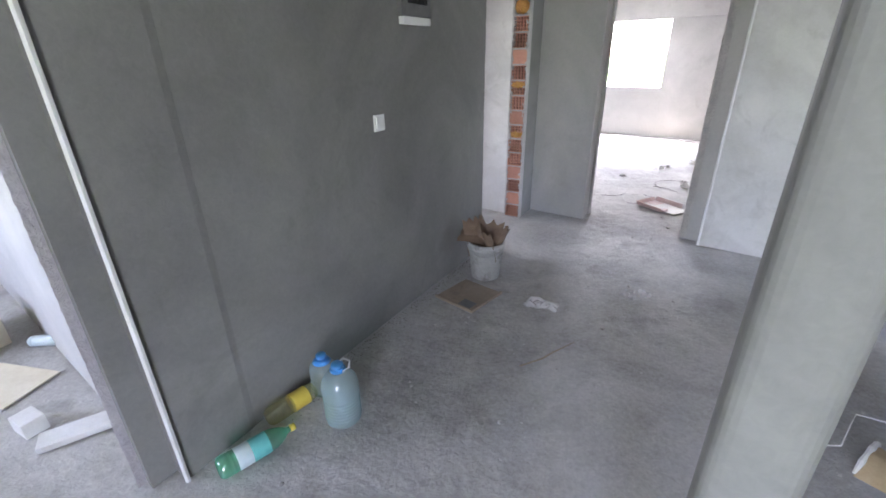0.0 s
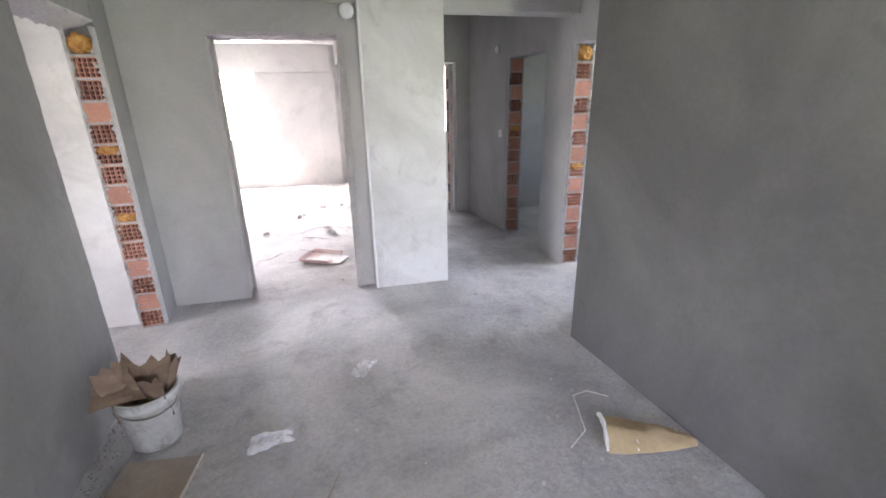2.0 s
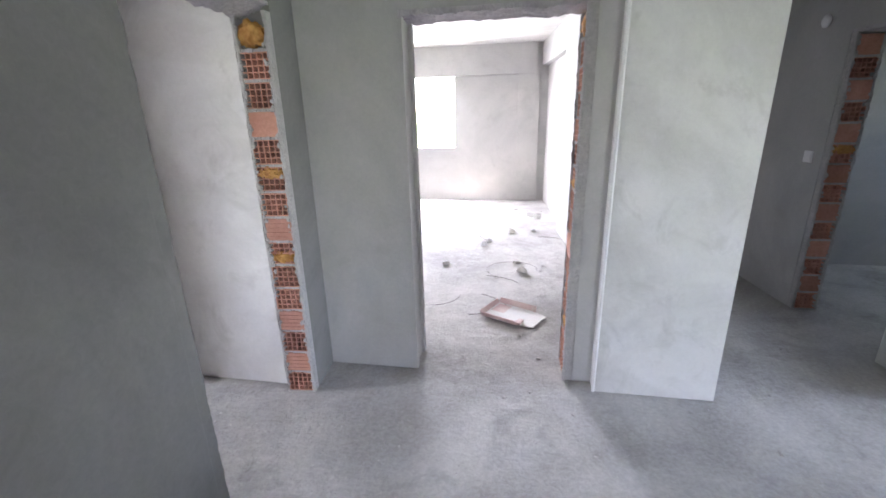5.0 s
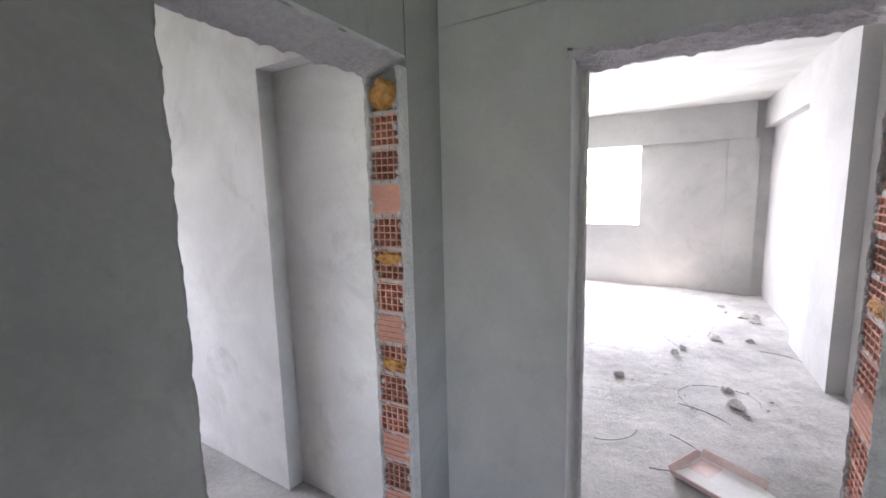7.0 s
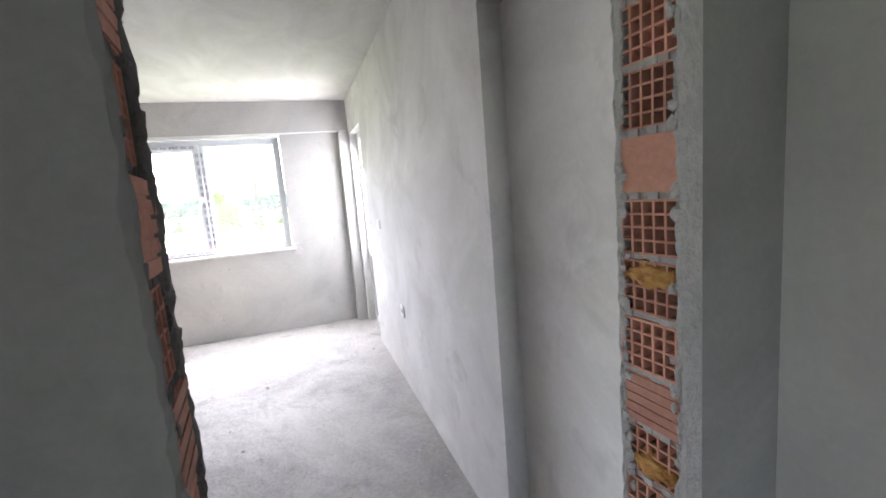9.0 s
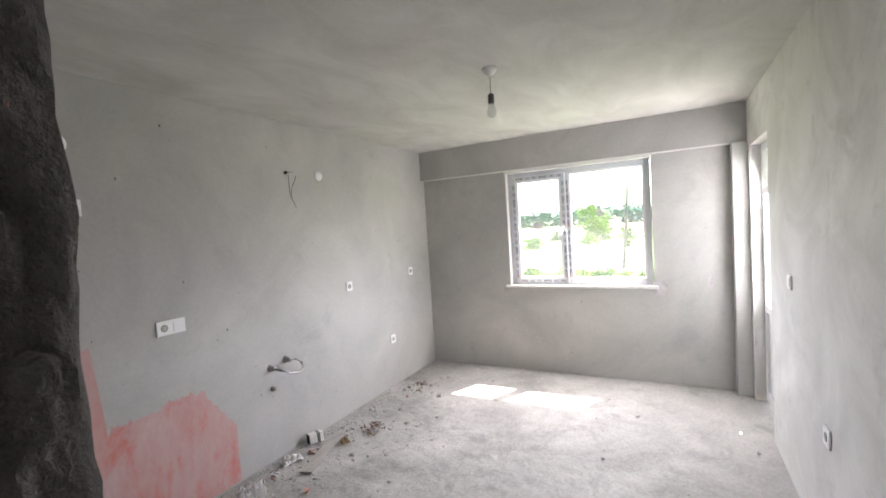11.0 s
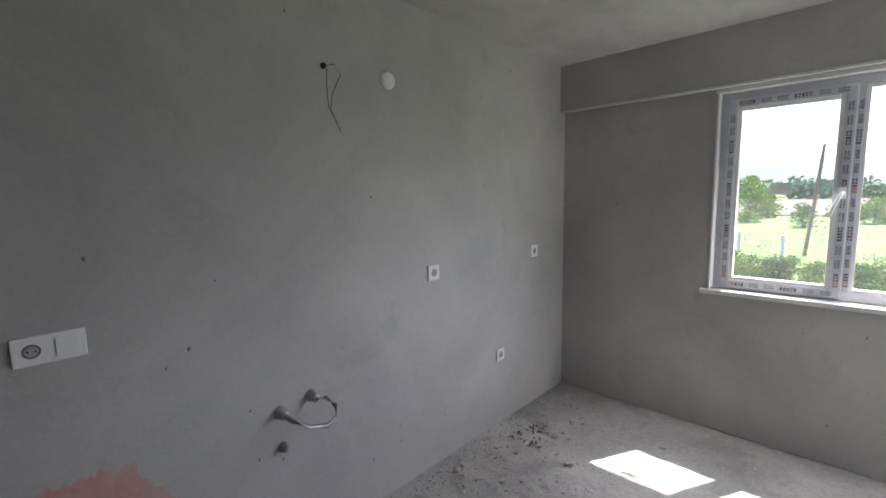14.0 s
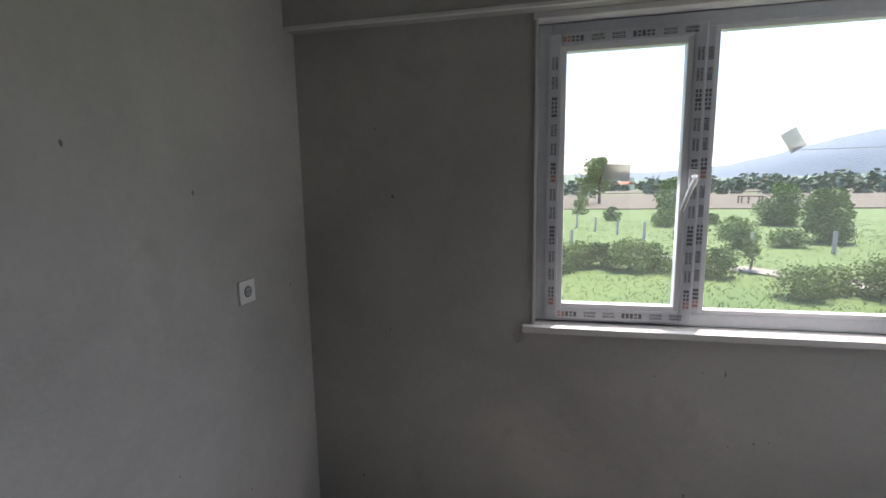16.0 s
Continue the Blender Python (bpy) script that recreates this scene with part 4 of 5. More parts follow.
bottle("drink_bottle", "green plastic drink bottle lying on the floor", lying(-1.262, 0.475, 0.046, 80), PET_GREEN, 0.047, 0.32,
       [("label_band", [(0.0475, 0.13), (0.0478, 0.132), (0.0478, 0.20), (0.0475, 0.202)], LABEL_TEAL, "teal label"), ("label_band", [(0.0477, 0.07), (0.048, 0.072), (0.048, 0.128), (0.0477, 0.129)], LABEL, "pale label"), ("cap", [(0.016, 0.302), (0.016, 0.324), (0.012, 0.326)], YELLOWCAP, "yellow cap")])
bottle("drink_bottle", "yellowish clear bottle lying by the wall", lying(-1.345, 0.75, 0.044, 86), PET_YELLOW, 0.045, 0.31,
       [("label_band", [(0.0455, 0.12), (0.0458, 0.122), (0.0458, 0.20), (0.0455, 0.202)], YELLOWCAP, "yellow label"), ("cap", [(0.016, 0.292), (0.016, 0.314), (0.012, 0.316)], YELLOWCAP, "yellow cap")])

# bucket with cardboard scraps
bk = thing("bucket", "dusty white plastic bucket full of cardboard", "bucket", m=pose(-1.315, 2.60, 0.0))
bm = bmesh.new()
lathe(bm, [(0.100, 0.0), (0.106, 0.006), (0.130, 0.235), (0.138, 0.240), (0.138, 0.252), (0.131, 0.255), (0.133, 0.280), (0.139, 0.284), (0.139, 0.292), (0.126, 0.290), (0.122, 0.24), (0.098, 0.02)], 32)
part("bucket_body", bm, BUCKET, bk, smooth=True)
bm = bmesh.new()
tube(bm, [(0.14 * math.cos(a), 0.14 * math.sin(a), 0.262 - 0.05 * max(0, math.sin((a - 3.6) / 1.6 * math.pi * 0.5))) for a in [3.6 + 0.2 * k for k in range(14)]], 0.003, 6)
part("bail", bm, METAL, bk, "thin wire bail")
rnd = random.Random(8)


def scrap(w, h, bend, seed, mat=CARD, t=0.004, nx=8, ny=6):
    """A torn, bent sheet lying in its own plane xz, thickness along y."""
    rr = random.Random(seed)
    bm = bmesh.new()
    g = {}
    for s in (0, 1):
        for i in range(nx + 1):
            for j in range(ny + 1):
                u, v = i / nx - 0.5, j / ny
                torn = (rr.uniform(-0.06, 0.06) if s == 0 and (i in (0, nx) or j == ny) else 0)
                if s == 0:
                    g[(i, j)] = (u * w + torn * w * (1 if i in (0, nx) else 0), bend * (u * u * 4 - 0.5) * (0.4 + v) + 0.01 * noise.noise((u * 3 + seed, v * 3, 1)), v * h + torn * h * 1.6)
                p = g[(i, j)]
                g[(s, i, j)] = bm.verts.new((p[0], p[1] + s * t, p[2]))
    for s in (0, 1):
        for i in range(nx):
            for j in range(ny):
                bm.faces.new((g[(s, i, j)], g[(s, i + 1, j)], g[(s, i + 1, j + 1)], g[(s, i, j + 1)]))
    rim = [(i, 0) for i in range(nx)] + [(nx, j) for j in range(ny)] + [(i, ny) for i in range(nx, 0, -1)] + [(0, j) for j in range(ny, 0, -1)]
    for a, b in zip(rim, rim[1:] + rim[:1]):
        bm.faces.new((g[(0, *a)], g[(0, *b)], g[(1, *b)], g[(1, *a)]))
    return bm


for k, (x, y, yaw, tilt, w_, h_) in enumerate(((0.0, 0.03, 20, 12, 0.17, 0.27), (0.05, -0.01, -35, 20, 0.15, 0.24), (-0.05, 0.0, 60, -16, 0.15, 0.26), (0.02, 0.06, 85, 18, 0.13, 0.22), (-0.03, -0.06, 5, -24, 0.19, 0.19), (0.07, 0.03, 110, 26, 0.12, 0.22))):
    sc = thing("cardboard_scrap", "torn brown cardboard scrap stuck in the bucket", "cardboard", "scraps in the bucket", m=pose(-1.315 + x * 0.8, 2.60 + y * 0.8, 0.16, tilt * 0.8, tilt * 0.4, yaw))
    part("sheet", scrap(w_ * 1.15, h_ * 1.1, 0.03, 20 + k), CARD, sc)
sc = thing("cardboard_scrap", "bent cardboard flap over the bucket rim", "cardboard", "scraps in the bucket", m=pose(-1.37, 2.51, 0.285, -70, 10, 25))
part("sheet", scrap(0.24, 0.15, 0.03, 41), CARD, sc)


def flat(name, label, category, x, y, yaw, bm_, mat, z=0.004, tilt=0.0, smooth=False):
    t = thing(name, label, category, m=pose(x, y, z, tilt, 0, yaw))
    part("sheet", bm_, mat, t, smooth=smooth)
    return t


# flattened tray by the bucket
t = thing("cardboard_tray", "flat brown cardboard tray lying by the bucket", "cardboard", m=pose(-1.245, 2.26, 0.004, 0, 0, -6))
part("base", boxes((-0.165, 0.165, -0.17, 0.17, 0, 0.006), bevel=0.002), DUSTY_CARD, t)
part("rim", boxes((-0.165, 0.165, -0.17, -0.155, 0.006, 0.018), (0.150, 0.165, -0.155, 0.17, 0.006, 0.018), bevel=0.003), DUSTY_CARD, t, "raised rim")
part("stain", boxes((0.02, 0.12, -0.14, -0.06, 0.0062, 0.0072), bevel=0.0), GREYP, t, "grey stain")


def crumple(w, h, d, seed, n=14, up=1.0):
    bm = bmesh.new()
    vs = {}
    for i in range(n + 1):
        for j in range(n + 1):
            u, v = i / n - 0.5, j / n - 0.5
            rim = 1 + 0.16 * noise.noise((u * 5 + seed, v * 5, 0))
            z = d * (0.5 + 0.9 * noise.noise((u * 5, v * 5, seed)) + 0.5 * noise.noise((u * 13, v * 13, seed))) * up
            edge = min(1, 5 * (0.5 - max(abs(u), abs(v))))
            vs[i, j] = bm.verts.new((u * w * rim, v * h * rim, max(0.0, z * (0.25 + 0.75 * edge)) + 0.001))
    for i in range(n):
        for j in range(n):
            bm.faces.new((vs[i, j], vs[i + 1, j], vs[i + 1, j + 1], vs[i, j + 1]))
    return bm


flat("plastic_wrapper", "crumpled clear plastic wrapper on the floor", "wrapper", -0.29, 2.92, -35, crumple(0.10, 0.19, 0.03, 2), CRINKLE)
flat("plastic_wrapper", "crushed clear plastic scrap on the floor", "wrapper", -0.77, 2.42, 15, crumple(0.22, 0.09, 0.05, 5), CRINKLE)
bm = bmesh.new()
grid = []
for i in range(19):
    u = i / 18
    half = 0.13 * (1 - 0.72 * u ** 1.6) * (1 + 0.06 * noise.noise((u * 7, 2, 0)))
    row = []
    for j in range(11):
        v = j / 5 - 1
        z = 0.06 * (1 - 0.7 * u) * (1 - v * v) + 0.014 * noise.noise((u * 4, v * 2, 8)) + 0.008 * abs(noise.noise((u * 11, v * 5, 3)))
        if math.hypot((u - 0.36) / 0.13, (v - 0.35) / 0.3) < 1:
            z *= 0.35
        row.append(bm.verts.new((u * 0.42 - 0.2, v * half, max(0.001, z))))
    grid.append(row)
for a, b in zip(grid, grid[1:]):
    for j in range(10):
        bm.faces.new((a[j], b[j], b[j + 1], a[j + 1]))
sack = flat("paper_sack", "torn tan paper sack lying on the floor", "sack", 1.0, 1.99, -22, bm, SACK, smooth=True)
bm = bmesh.new()
tube(bm, [(-0.202, 0.126 * v, 0.012 + 0.045 * (1 - v * v)) for v in (-1, -0.6, -0.25, 0.1, 0.5, 0.8, 1)], [0.006, 0.012, 0.009, 0.013, 0.010, 0.014, 0.006], 7)
part("torn_edge", bm, PAPER, sack, "white torn edge")
flat("paper_scrap", "white paper scrap beside the sack", "paper", 0.90, 2.00, 20, crumple(0.05, 0.16, 0.04, 12), PAPER)
st = thing("twig", "thin dry stick lying on the floor", "stick")
bm = bmesh.new()
tube(bm, [(-0.60, 1.78, 0.008), (-0.53, 1.90, 0.010), (-0.50, 2.00, 0.008), (-0.44, 2.15, 0.010)], [0.004, 0.005, 0.004, 0.002], 6)
part("stem", bm, WOOD, st)
st = thing("string", "pale tangled string on the floor", "string")
bm = bmesh.new()
tube(bm, [(0.62, 2.02, 0.006), (0.74, 2.10, 0.008), (0.78, 2.26, 0.03), (0.80, 2.33, 0.03), (0.90, 2.36, 0.02), (1.0, 2.30, 0.006)], 0.0032, 6)
part("strand", bm, PAPER, st)
# living room box
t = thing("carton_tray", "open faded pink carton tray with a loose flap", "carton", m=pose(-0.585, 5.075, 0.004, 0, 0, -27))
part("base", boxes((-0.18, 0.13, -0.14, 0.14, 0, 0.005)), PAPER, t, "pale stained inner face")
for b_, lean in (((-0.18, 0.13, -0.003, 0.003, 0, 0.045), 28), ((-0.18, 0.15, -0.003, 0.003, 0, 0.050), -25)):
    bm = boxes(b_)
    bm.transform(pose(0, -0.14 if lean > 0 else 0.14, 0, lean, 0, 0))
    part("side_wall", bm, PINKBOX, t, "faded pink side")
bm = boxes((-0.003, 0.003, -0.14, 0.14, 0, 0.045))
bm.transform(pose(-0.18, 0, 0, 0, -30, 0))
part("side_wall", bm, PINKBOX, t, "faded pink side")
bm = bmesh.new()
prism(bm, [(0.13, -0.135), (0.25, -0.12), (0.26, 0.10), (0.13, 0.13)], 0.002, 0.008)
part("flap", bm, PAPER, t, "pale flap")
bm = bmesh.new()
prism(bm, [(0.11, -0.155), (0.16, -0.15), (0.155, -0.08), (0.12, -0.075)], 0.012, 0.03)
part("tab", bm, PINKBOX, t, "pink tab")
part("stain", boxes((-0.165, -0.05, -0.02, 0.12, 0.0052, 0.0062)), PINKBOX, t, "reddish stain")
for k, (x, y) in enumerate(((-0.55, 6.3), (-0.35, 7.6), (-0.9, 7.1), (-0.25, 8.6), (-0.6, 8.9), (-1.3, 6.2))):
    flat("mortar_crumb", "lump of dried mortar on living room floor", "rubble", x, y, 40 * k, crumple(0.085, 0.06, 0.03, 30 + k), RUBBLE)
for k, (x, y, w_) in enumerate(((-0.36, 8.52, 0.16), (-0.28, 8.35, 0.12), (-0.65, 7.56, 0.15), (-0.50, 6.05, 0.11), (-0.95, 6.9, 0.07))):
    flat("paper_scrap", "crushed grey paper scrap on living room floor", "paper", x, y, 55 * k, crumple(w_, w_ * 0.7, 0.06, 70 + k), PAPER)
t = thing("wire_loop", "thin wire loop lying on living room floor", "wire")
bm = bmesh.new()
tube(bm, [(-0.55 + (0.20 + 0.012 * k) * math.cos(k * 0.35), 6.12 + (0.17 + 0.01 * k) * math.sin(k * 0.35), 0.006) for k in range(13)], 0.0016, 5)
part("strand", bm, WIRE, t)
rnd = random.Random(21)
for k in range(9):
    x, y = rnd.uniform(-1.6, -0.1), rnd.uniform(5.0, 8.8)
    t = thing("twig", "thin bent wire or twig on living room floor", "stick", "twigs on the floor")
    bm = bmesh.new()
    a, c = rnd.uniform(0, 6.28), rnd.uniform(-1.5, 1.5)
    pts = [(x, y, 0.008)]
    for s in range(7):
        a += c * 0.3
        pts.append((pts[-1][0] + 0.05 * math.cos(a), pts[-1][1] + 0.05 * math.sin(a), 0.008))
    tube(bm, pts, 0.002, 5)
    part("stem", bm, WIRE, t)

# ---- kitchen floor things ----
pl = thing("thin_board", "dusty narrow board on the kitchen floor", "plank", m=KIT @ pose(-3.95, 0.86, 0.004, 0, 0, 18))
part("board", boxes((-0.30, 0.30, -0.045, 0.045, 0, 0.012), bevel=0.003), DUSTY_WOOD, pl)
ct = thing("small_carton", "crushed white and black paper carton", "carton", m=KIT @ pose(-4.04, 0.68, 0.045, 8, 0, -28))
part("carton_body", boxes((-0.055, 0.055, -0.038, 0.038, -0.038, 0.038), bevel=0.004), PAPER, ct)
# Black slab paints the dark inside of the carton's open end.
part("open_end", boxes((0.0545, 0.062, -0.034, 0.034, -0.034, 0.034), bevel=0.002), BLACK, ct, "dark open end")
part("print_band", boxes((-0.03, -0.005, -0.0385, 0.0385, -0.0385, 0.0385)), GREYP, ct)
for k, (x, y, n_) in enumerate(((-4.55, 0.93, 90), (-5.50, 0.81, 50))):
    lp = thing("leaf_pile", "small heap of dry leaves and debris", "debris", m=pose(x, y, 0.012, 0, 0, 25))
    leaves = new("leaves", leaf_cloud("leaves", [(0, 0, 0, 0.09), (0.08, 0.01, 0, 0.06), (-0.07, 0.02, 0.002, 0.05)], n_, 0.016, LEAFDRY, 500 + k, 0.14))
    leaves.parent = lp
flat("dry_leaf", "single curled brown leaf on floor", "leaf", -4.27, 0.87, 60, crumple(0.09, 0.07, 0.05, 16), SACK)
flat("plastic_wrapper", "crumpled clear plastic bag by the wall", "wrapper", -3.47, 0.77, 50, crumple(0.26, 0.18, 0.09, 17), CRINKLE)
flat("paper_scrap", "torn dusty paper by the kitchen wall", "paper", -3.90, 0.67, -20, crumple(0.16, 0.10, 0.05, 18), PAPER)
rnd = random.Random(77)
for k in range(34):
    x, y = rnd.uniform(-6.0, -3.1), 0.62 + abs(rnd.gauss(0, 0.28))
    lm = thing("mortar_crumb", "crumb of broken mortar on kitchen floor", "rubble", "crumbs along the kitchen wall", m=pose(x, y, floor_z(x, y) - 0.002, 0, 0, rnd.uniform(0, 360)))
    bm = bmesh.new()
    lump(bm, (0, 0, 0), rnd.uniform(0.018, 0.042), 0.7, rnd)
    part("chip", bm, RUBBLE if k % 11 else BRICK, lm)

# side room things
t = thing("folded_box", "open pale cardboard box in the side room", "carton", m=pose(-3.35, 0.02, 0.0, 0, 0, 15))
for b_ in ((-0.2, 0.2, -0.15, -0.144, 0, 0.26), (-0.2, 0.2, 0.144, 0.15, 0, 0.26), (-0.2, -0.194, -0.144, 0.144, 0, 0.26), (0.194, 0.2, -0.144, 0.144, 0, 0.26)):
    part("side_panel", boxes(b_), CARD_PALE, t)
for k, (x, y, yaw, w_, h_) in enumerate(((-2.75, 0.08, 25, 0.45, 0.28), (-2.95, -0.12, -10, 0.5, 0.3))):
    t = thing("cardboard_sheet", "pale flattened cardboard sheet on the floor", "cardboard", "sheets in the side room", m=pose(x, y, 0.004 + 0.012 * k, 0, 0, yaw))
    part("sheet", boxes((-w_ / 2, w_ / 2, -h_ / 2, h_ / 2, 0, 0.007), bevel=0.002), CARD_PALE, t)
t = thing("foam_board", "white board offcut lying on the floor", "offcut", m=pose(-2.02, 0.22, 0.0, 0, 0, 70))
part("board", boxes((-0.14, 0.14, -0.055, 0.055, 0, 0.03), bevel=0.004), PAPER, t)
t = thing("foam_block", "small white block with dark top", "offcut", m=pose(-2.22, 0.10, 0.0, 0, 0, 10))
part("block", boxes((-0.06, 0.06, -0.045, 0.045, 0, 0.08), bevel=0.005), PAPER, t)
bottle("drink_bottle", "small blue-white bottle lying in the side room", lying(-3.05, 0.28, 0.034, 40), LABEL, 0.033, 0.22, [("cap", [(0.013, 0.207), (0.013, 0.224)], BLUECAP, "blue cap")])

# ---- outdoors ----
GZ = -1.3


def ground_z(x, y):
    d = math.hypot(x + 6, y)
    return GZ + (0.10 * noise.noise((x * 0.12, y * 0.12, 0)) + 0.03 * noise.noise((x * 0.7, y * 0.7, 2))) * min(1, max(0, (d - 3) / 6))


vs, fs = [], []
rings = [0.0, 1.5, 3, 5, 7, 9, 11, 13, 15, 17, 19, 21, 23, 26, 29, 32, 36, 40, 46, 54, 64, 80, 100, 140, 200, 300, 500, 900, 1600, 2600, 4000]
seg = 96
for r in rings:
    for k in range(seg):
        a = k * math.tau / seg
        x, y = -6.0 + r * math.cos(a), 2.0 + r * math.sin(a)
        vs.append((x, y, ground_z(x, y) if r < 200 else GZ))
for i in range(len(rings) - 1):
    for k in range(seg):
        fs.append((i * seg + k, i * seg + (k + 1) % seg, (i + 1) * seg + (k + 1) % seg, (i + 1) * seg + k))
me = bpy.data.meshes.new("ground")
me.from_pydata(vs, [], fs)
me.materials.append(GRASS)
tagged(new("ground", me), "sunny green meadow round the building", "ground", kind="structure")


def strip(name, label, pts, half, mat, lift):
    """A ribbon laid on the ground along points."""
    vs, fs = [], []
    for i, (x, y) in enumerate(pts):
        x2, y2 = pts[min(i + 1, len(pts) - 1)]
        x1, y1 = pts[max(i - 1, 0)]
        d = Vector((x2 - x1, y2 - y1)).normalized()
        n = Vector((-d.y, d.x)) * (half + 0.15 * noise.noise((x, y, 5)))
        for s in (-1, 1):
            vs.append((x + n.x * s, y + n.y * s, ground_z(x, y) + lift))
        if i:
            fs.append((2 * i - 2, 2 * i - 1, 2 * i + 1, 2 * i))
    me = bpy.data.meshes.new(name)
    me.from_pydata(vs, [], fs)
    me.materials.append(mat)
    return tagged(new(name, me), label, "track", kind="structure")


strip("road", "pale dirt track between hedges", [(-23.5 + 0.42 * k, 6.0 + 0.38 * k + 0.2 * math.sin(k)) for k in range(26)], 0.55, TRACK, 0.05)
for name, x0, x1, y0, y1, z in (("field_1", -165, -66, -70, 140, 0.12), ("field_2", -330, -210, -200, 300, 0.25)):
    bm = bmesh.new()
    prism(bm, [(x0, y0), (x1, y0 + 12), (x1 + 6, y1), (x0 - 20, y1)], GZ - 0.2, GZ + z)
    tagged(part(name, bm, SOIL), "brown ploughed field beyond the meadow", "field", kind="structure")


def tree(x, y, h, spread, seed, label, mat=LEAF, trunk=0.25, leaves=4200, size=0.10, name="tree"):
    rr = random.Random(seed)
    z = ground_z(x, y) - 0.05
    t = thing(name, label, name, m=pose(x, y, z))
    bm = bmesh.new()
    tube(bm, [(0, 0, 0), (rr.uniform(-0.1, 0.1), 0.05, h * 0.3), (rr.uniform(-0.2, 0.2), 0, h * 0.75)], [0.035 * h, 0.025 * h, 0.006 * h], 8)
    for k in range(6):
        a = rr.uniform(0, 6.28)
        b0 = h * rr.uniform(trunk, 0.55)
        tube(bm, [(0, 0, b0), (spread * 0.4 * math.cos(a), spread * 0.4 * math.sin(a), b0 + h * 0.12), (spread * 0.75 * math.cos(a), spread * 0.75 * math.sin(a), b0 + h * 0.24)], [0.014 * h, 0.009 * h, 0.003 * h], 6)
    part("trunk", bm, BARK, t)
    blobs = []
    for k in range(16):
        a, q = rr.uniform(0, 6.28), rr.uniform(0.1, 0.75)
        zz = h * rr.uniform(trunk, 0.92)
        shrink = 1 - 0.55 * max(0, (zz / h - 0.55) / 0.4)
        blobs.append((spread * q * math.cos(a) * shrink, spread * q * math.sin(a) * shrink, zz, spread * rr.uniform(0.26, 0.48) * shrink))
    crown = new("crown", leaf_cloud("crown", blobs, leaves, size, mat, seed))
    crown.parent = t
    return t


tree(-39.5, 19.3, 2.9, 1.9, 1, "rounded dark green tree in the meadow", trunk=0.04, leaves=7000)
tree(-29.3, 16.4, 2.75, 1.3, 2, "upright dark green tree in the meadow", trunk=0.03, leaves=7000)
tree(-84, 13.6, 8.2, 3.6, 3, "tall rounded tree by the field", LEAF_LIGHT, leaves=3200, size=0.3)
tree(-56, 17.5, 3.6, 3.0, 4, "broad green bush in the meadow", LEAF, 0.05, 2600, 0.2, "bush")
tree(-96, 30, 4.5, 3.0, 5, "small far tree by the field", LEAF, 0.1, 1500, 0.3)
tree(-70, 9.0, 2.4, 1.0, 6, "slim young tree in the meadow", LEAF_LIGHT, 0.2, 800, 0.15)
tree(-62, 21.0, 2.3, 1.0, 7, "slim young tree in the meadow", LEAF_LIGHT, 0.2, 800, 0.15)
tree(-60, -6.0, 4.5, 2.6, 8, "pale green tree beyond the fence", LEAF_LIGHT, 0.2, 1800, 0.2)
tree(-52, 3.5, 2.4, 1.6, 9, "young yellowish tree beyond the fence", LEAF_LIGHT, 0.2, 1200, 0.15)
tree(-20.5, 8.9, 1.35, 0.45, 10, "sapling beside the dirt track", LEAF_LIGHT, 0.35, 260, 0.09)
rnd = random.Random(31)
# hedges and bushes
for k in range(13):
    x, y = -20.3 + rnd.uniform(-0.9, 0.9), -2.6 + k * 0.85
    tree(x, y, rnd.uniform(0.75, 1.05), rnd.uniform(0.7, 1.0), 100 + k, "leafy low hedge bush along the meadow", LEAF_LIGHT if k % 2 else LEAF, 0.08, 2600, 0.055, "hedge_bush")
for k in range(14):
    x, y = -17.2 + rnd.uniform(-1.2, 0.8), 8.4 + k * 0.65
    tree(x, y, rnd.uniform(0.5, 1.0), rnd.uniform(0.6, 0.95), 140 + k, "pale bramble bush beside the track", LEAF_LIGHT, 0.06, 2200, 0.05, "bramble_bush")
for k in range(5):
    x, y = -16.2 - 0.5 * k, 11.2 + 0.8 * k
    tree(x, y, 1.9 + 0.2 * k, 1.3, 170 + k, "tall pale shrub close to the house", LEAF_LIGHT, 0.08, 2600, 0.055, "shrub")
for k in range(16):
    x, y = rnd.uniform(-40, -24), rnd.uniform(9.5, 24)
    tree(x, y, rnd.uniform(0.6, 1.3), rnd.uniform(0.7, 1.2), 200 + k, "green thicket bush in the meadow", LEAF if k % 3 else LEAF_LIGHT, 0.04, 1800, 0.07, "thicket_bush")
for k in range(14):
    x, y = rnd.uniform(-66, -40), rnd.uniform(-12, 26)
    tree(x, y, rnd.uniform(0.8, 2.0), rnd.uniform(0.8, 1.6), 240 + k, "scattered bush on the far meadow", LEAF_LIGHT if k % 2 else LEAF, 0.05, 420, 0.17, "meadow_bush")
# grass tufts
vs, fs = [], []
for k in range(26000):
    x = -9.5 - 34 * rnd.random() ** 1.6
    y = rnd.uniform(-0.45, 0.95) * (-x - 2) + 1.5
    z = ground_z(x, y)
    a, h_, lean = rnd.uniform(0, 3.14), rnd.uniform(0.04, 0.11), rnd.uniform(-0.12, 0.12)
    wd = 0.010 + 0.0003 * -x
    i = len(vs)
    vs += [(x - wd * math.cos(a), y - wd * math.sin(a), z - 0.02), (x + wd * math.cos(a), y + wd * math.sin(a), z - 0.02), (x + lean, y + lean, z + h_)]
    fs.append((i, i + 1, i + 2))
me = bpy.data.meshes.new("grass")
me.from_pydata(vs, [], fs)
me.materials.append(GRASS)
tagged(new("grass", me), "tall sunny meadow grass", "grass", kind="stuff")
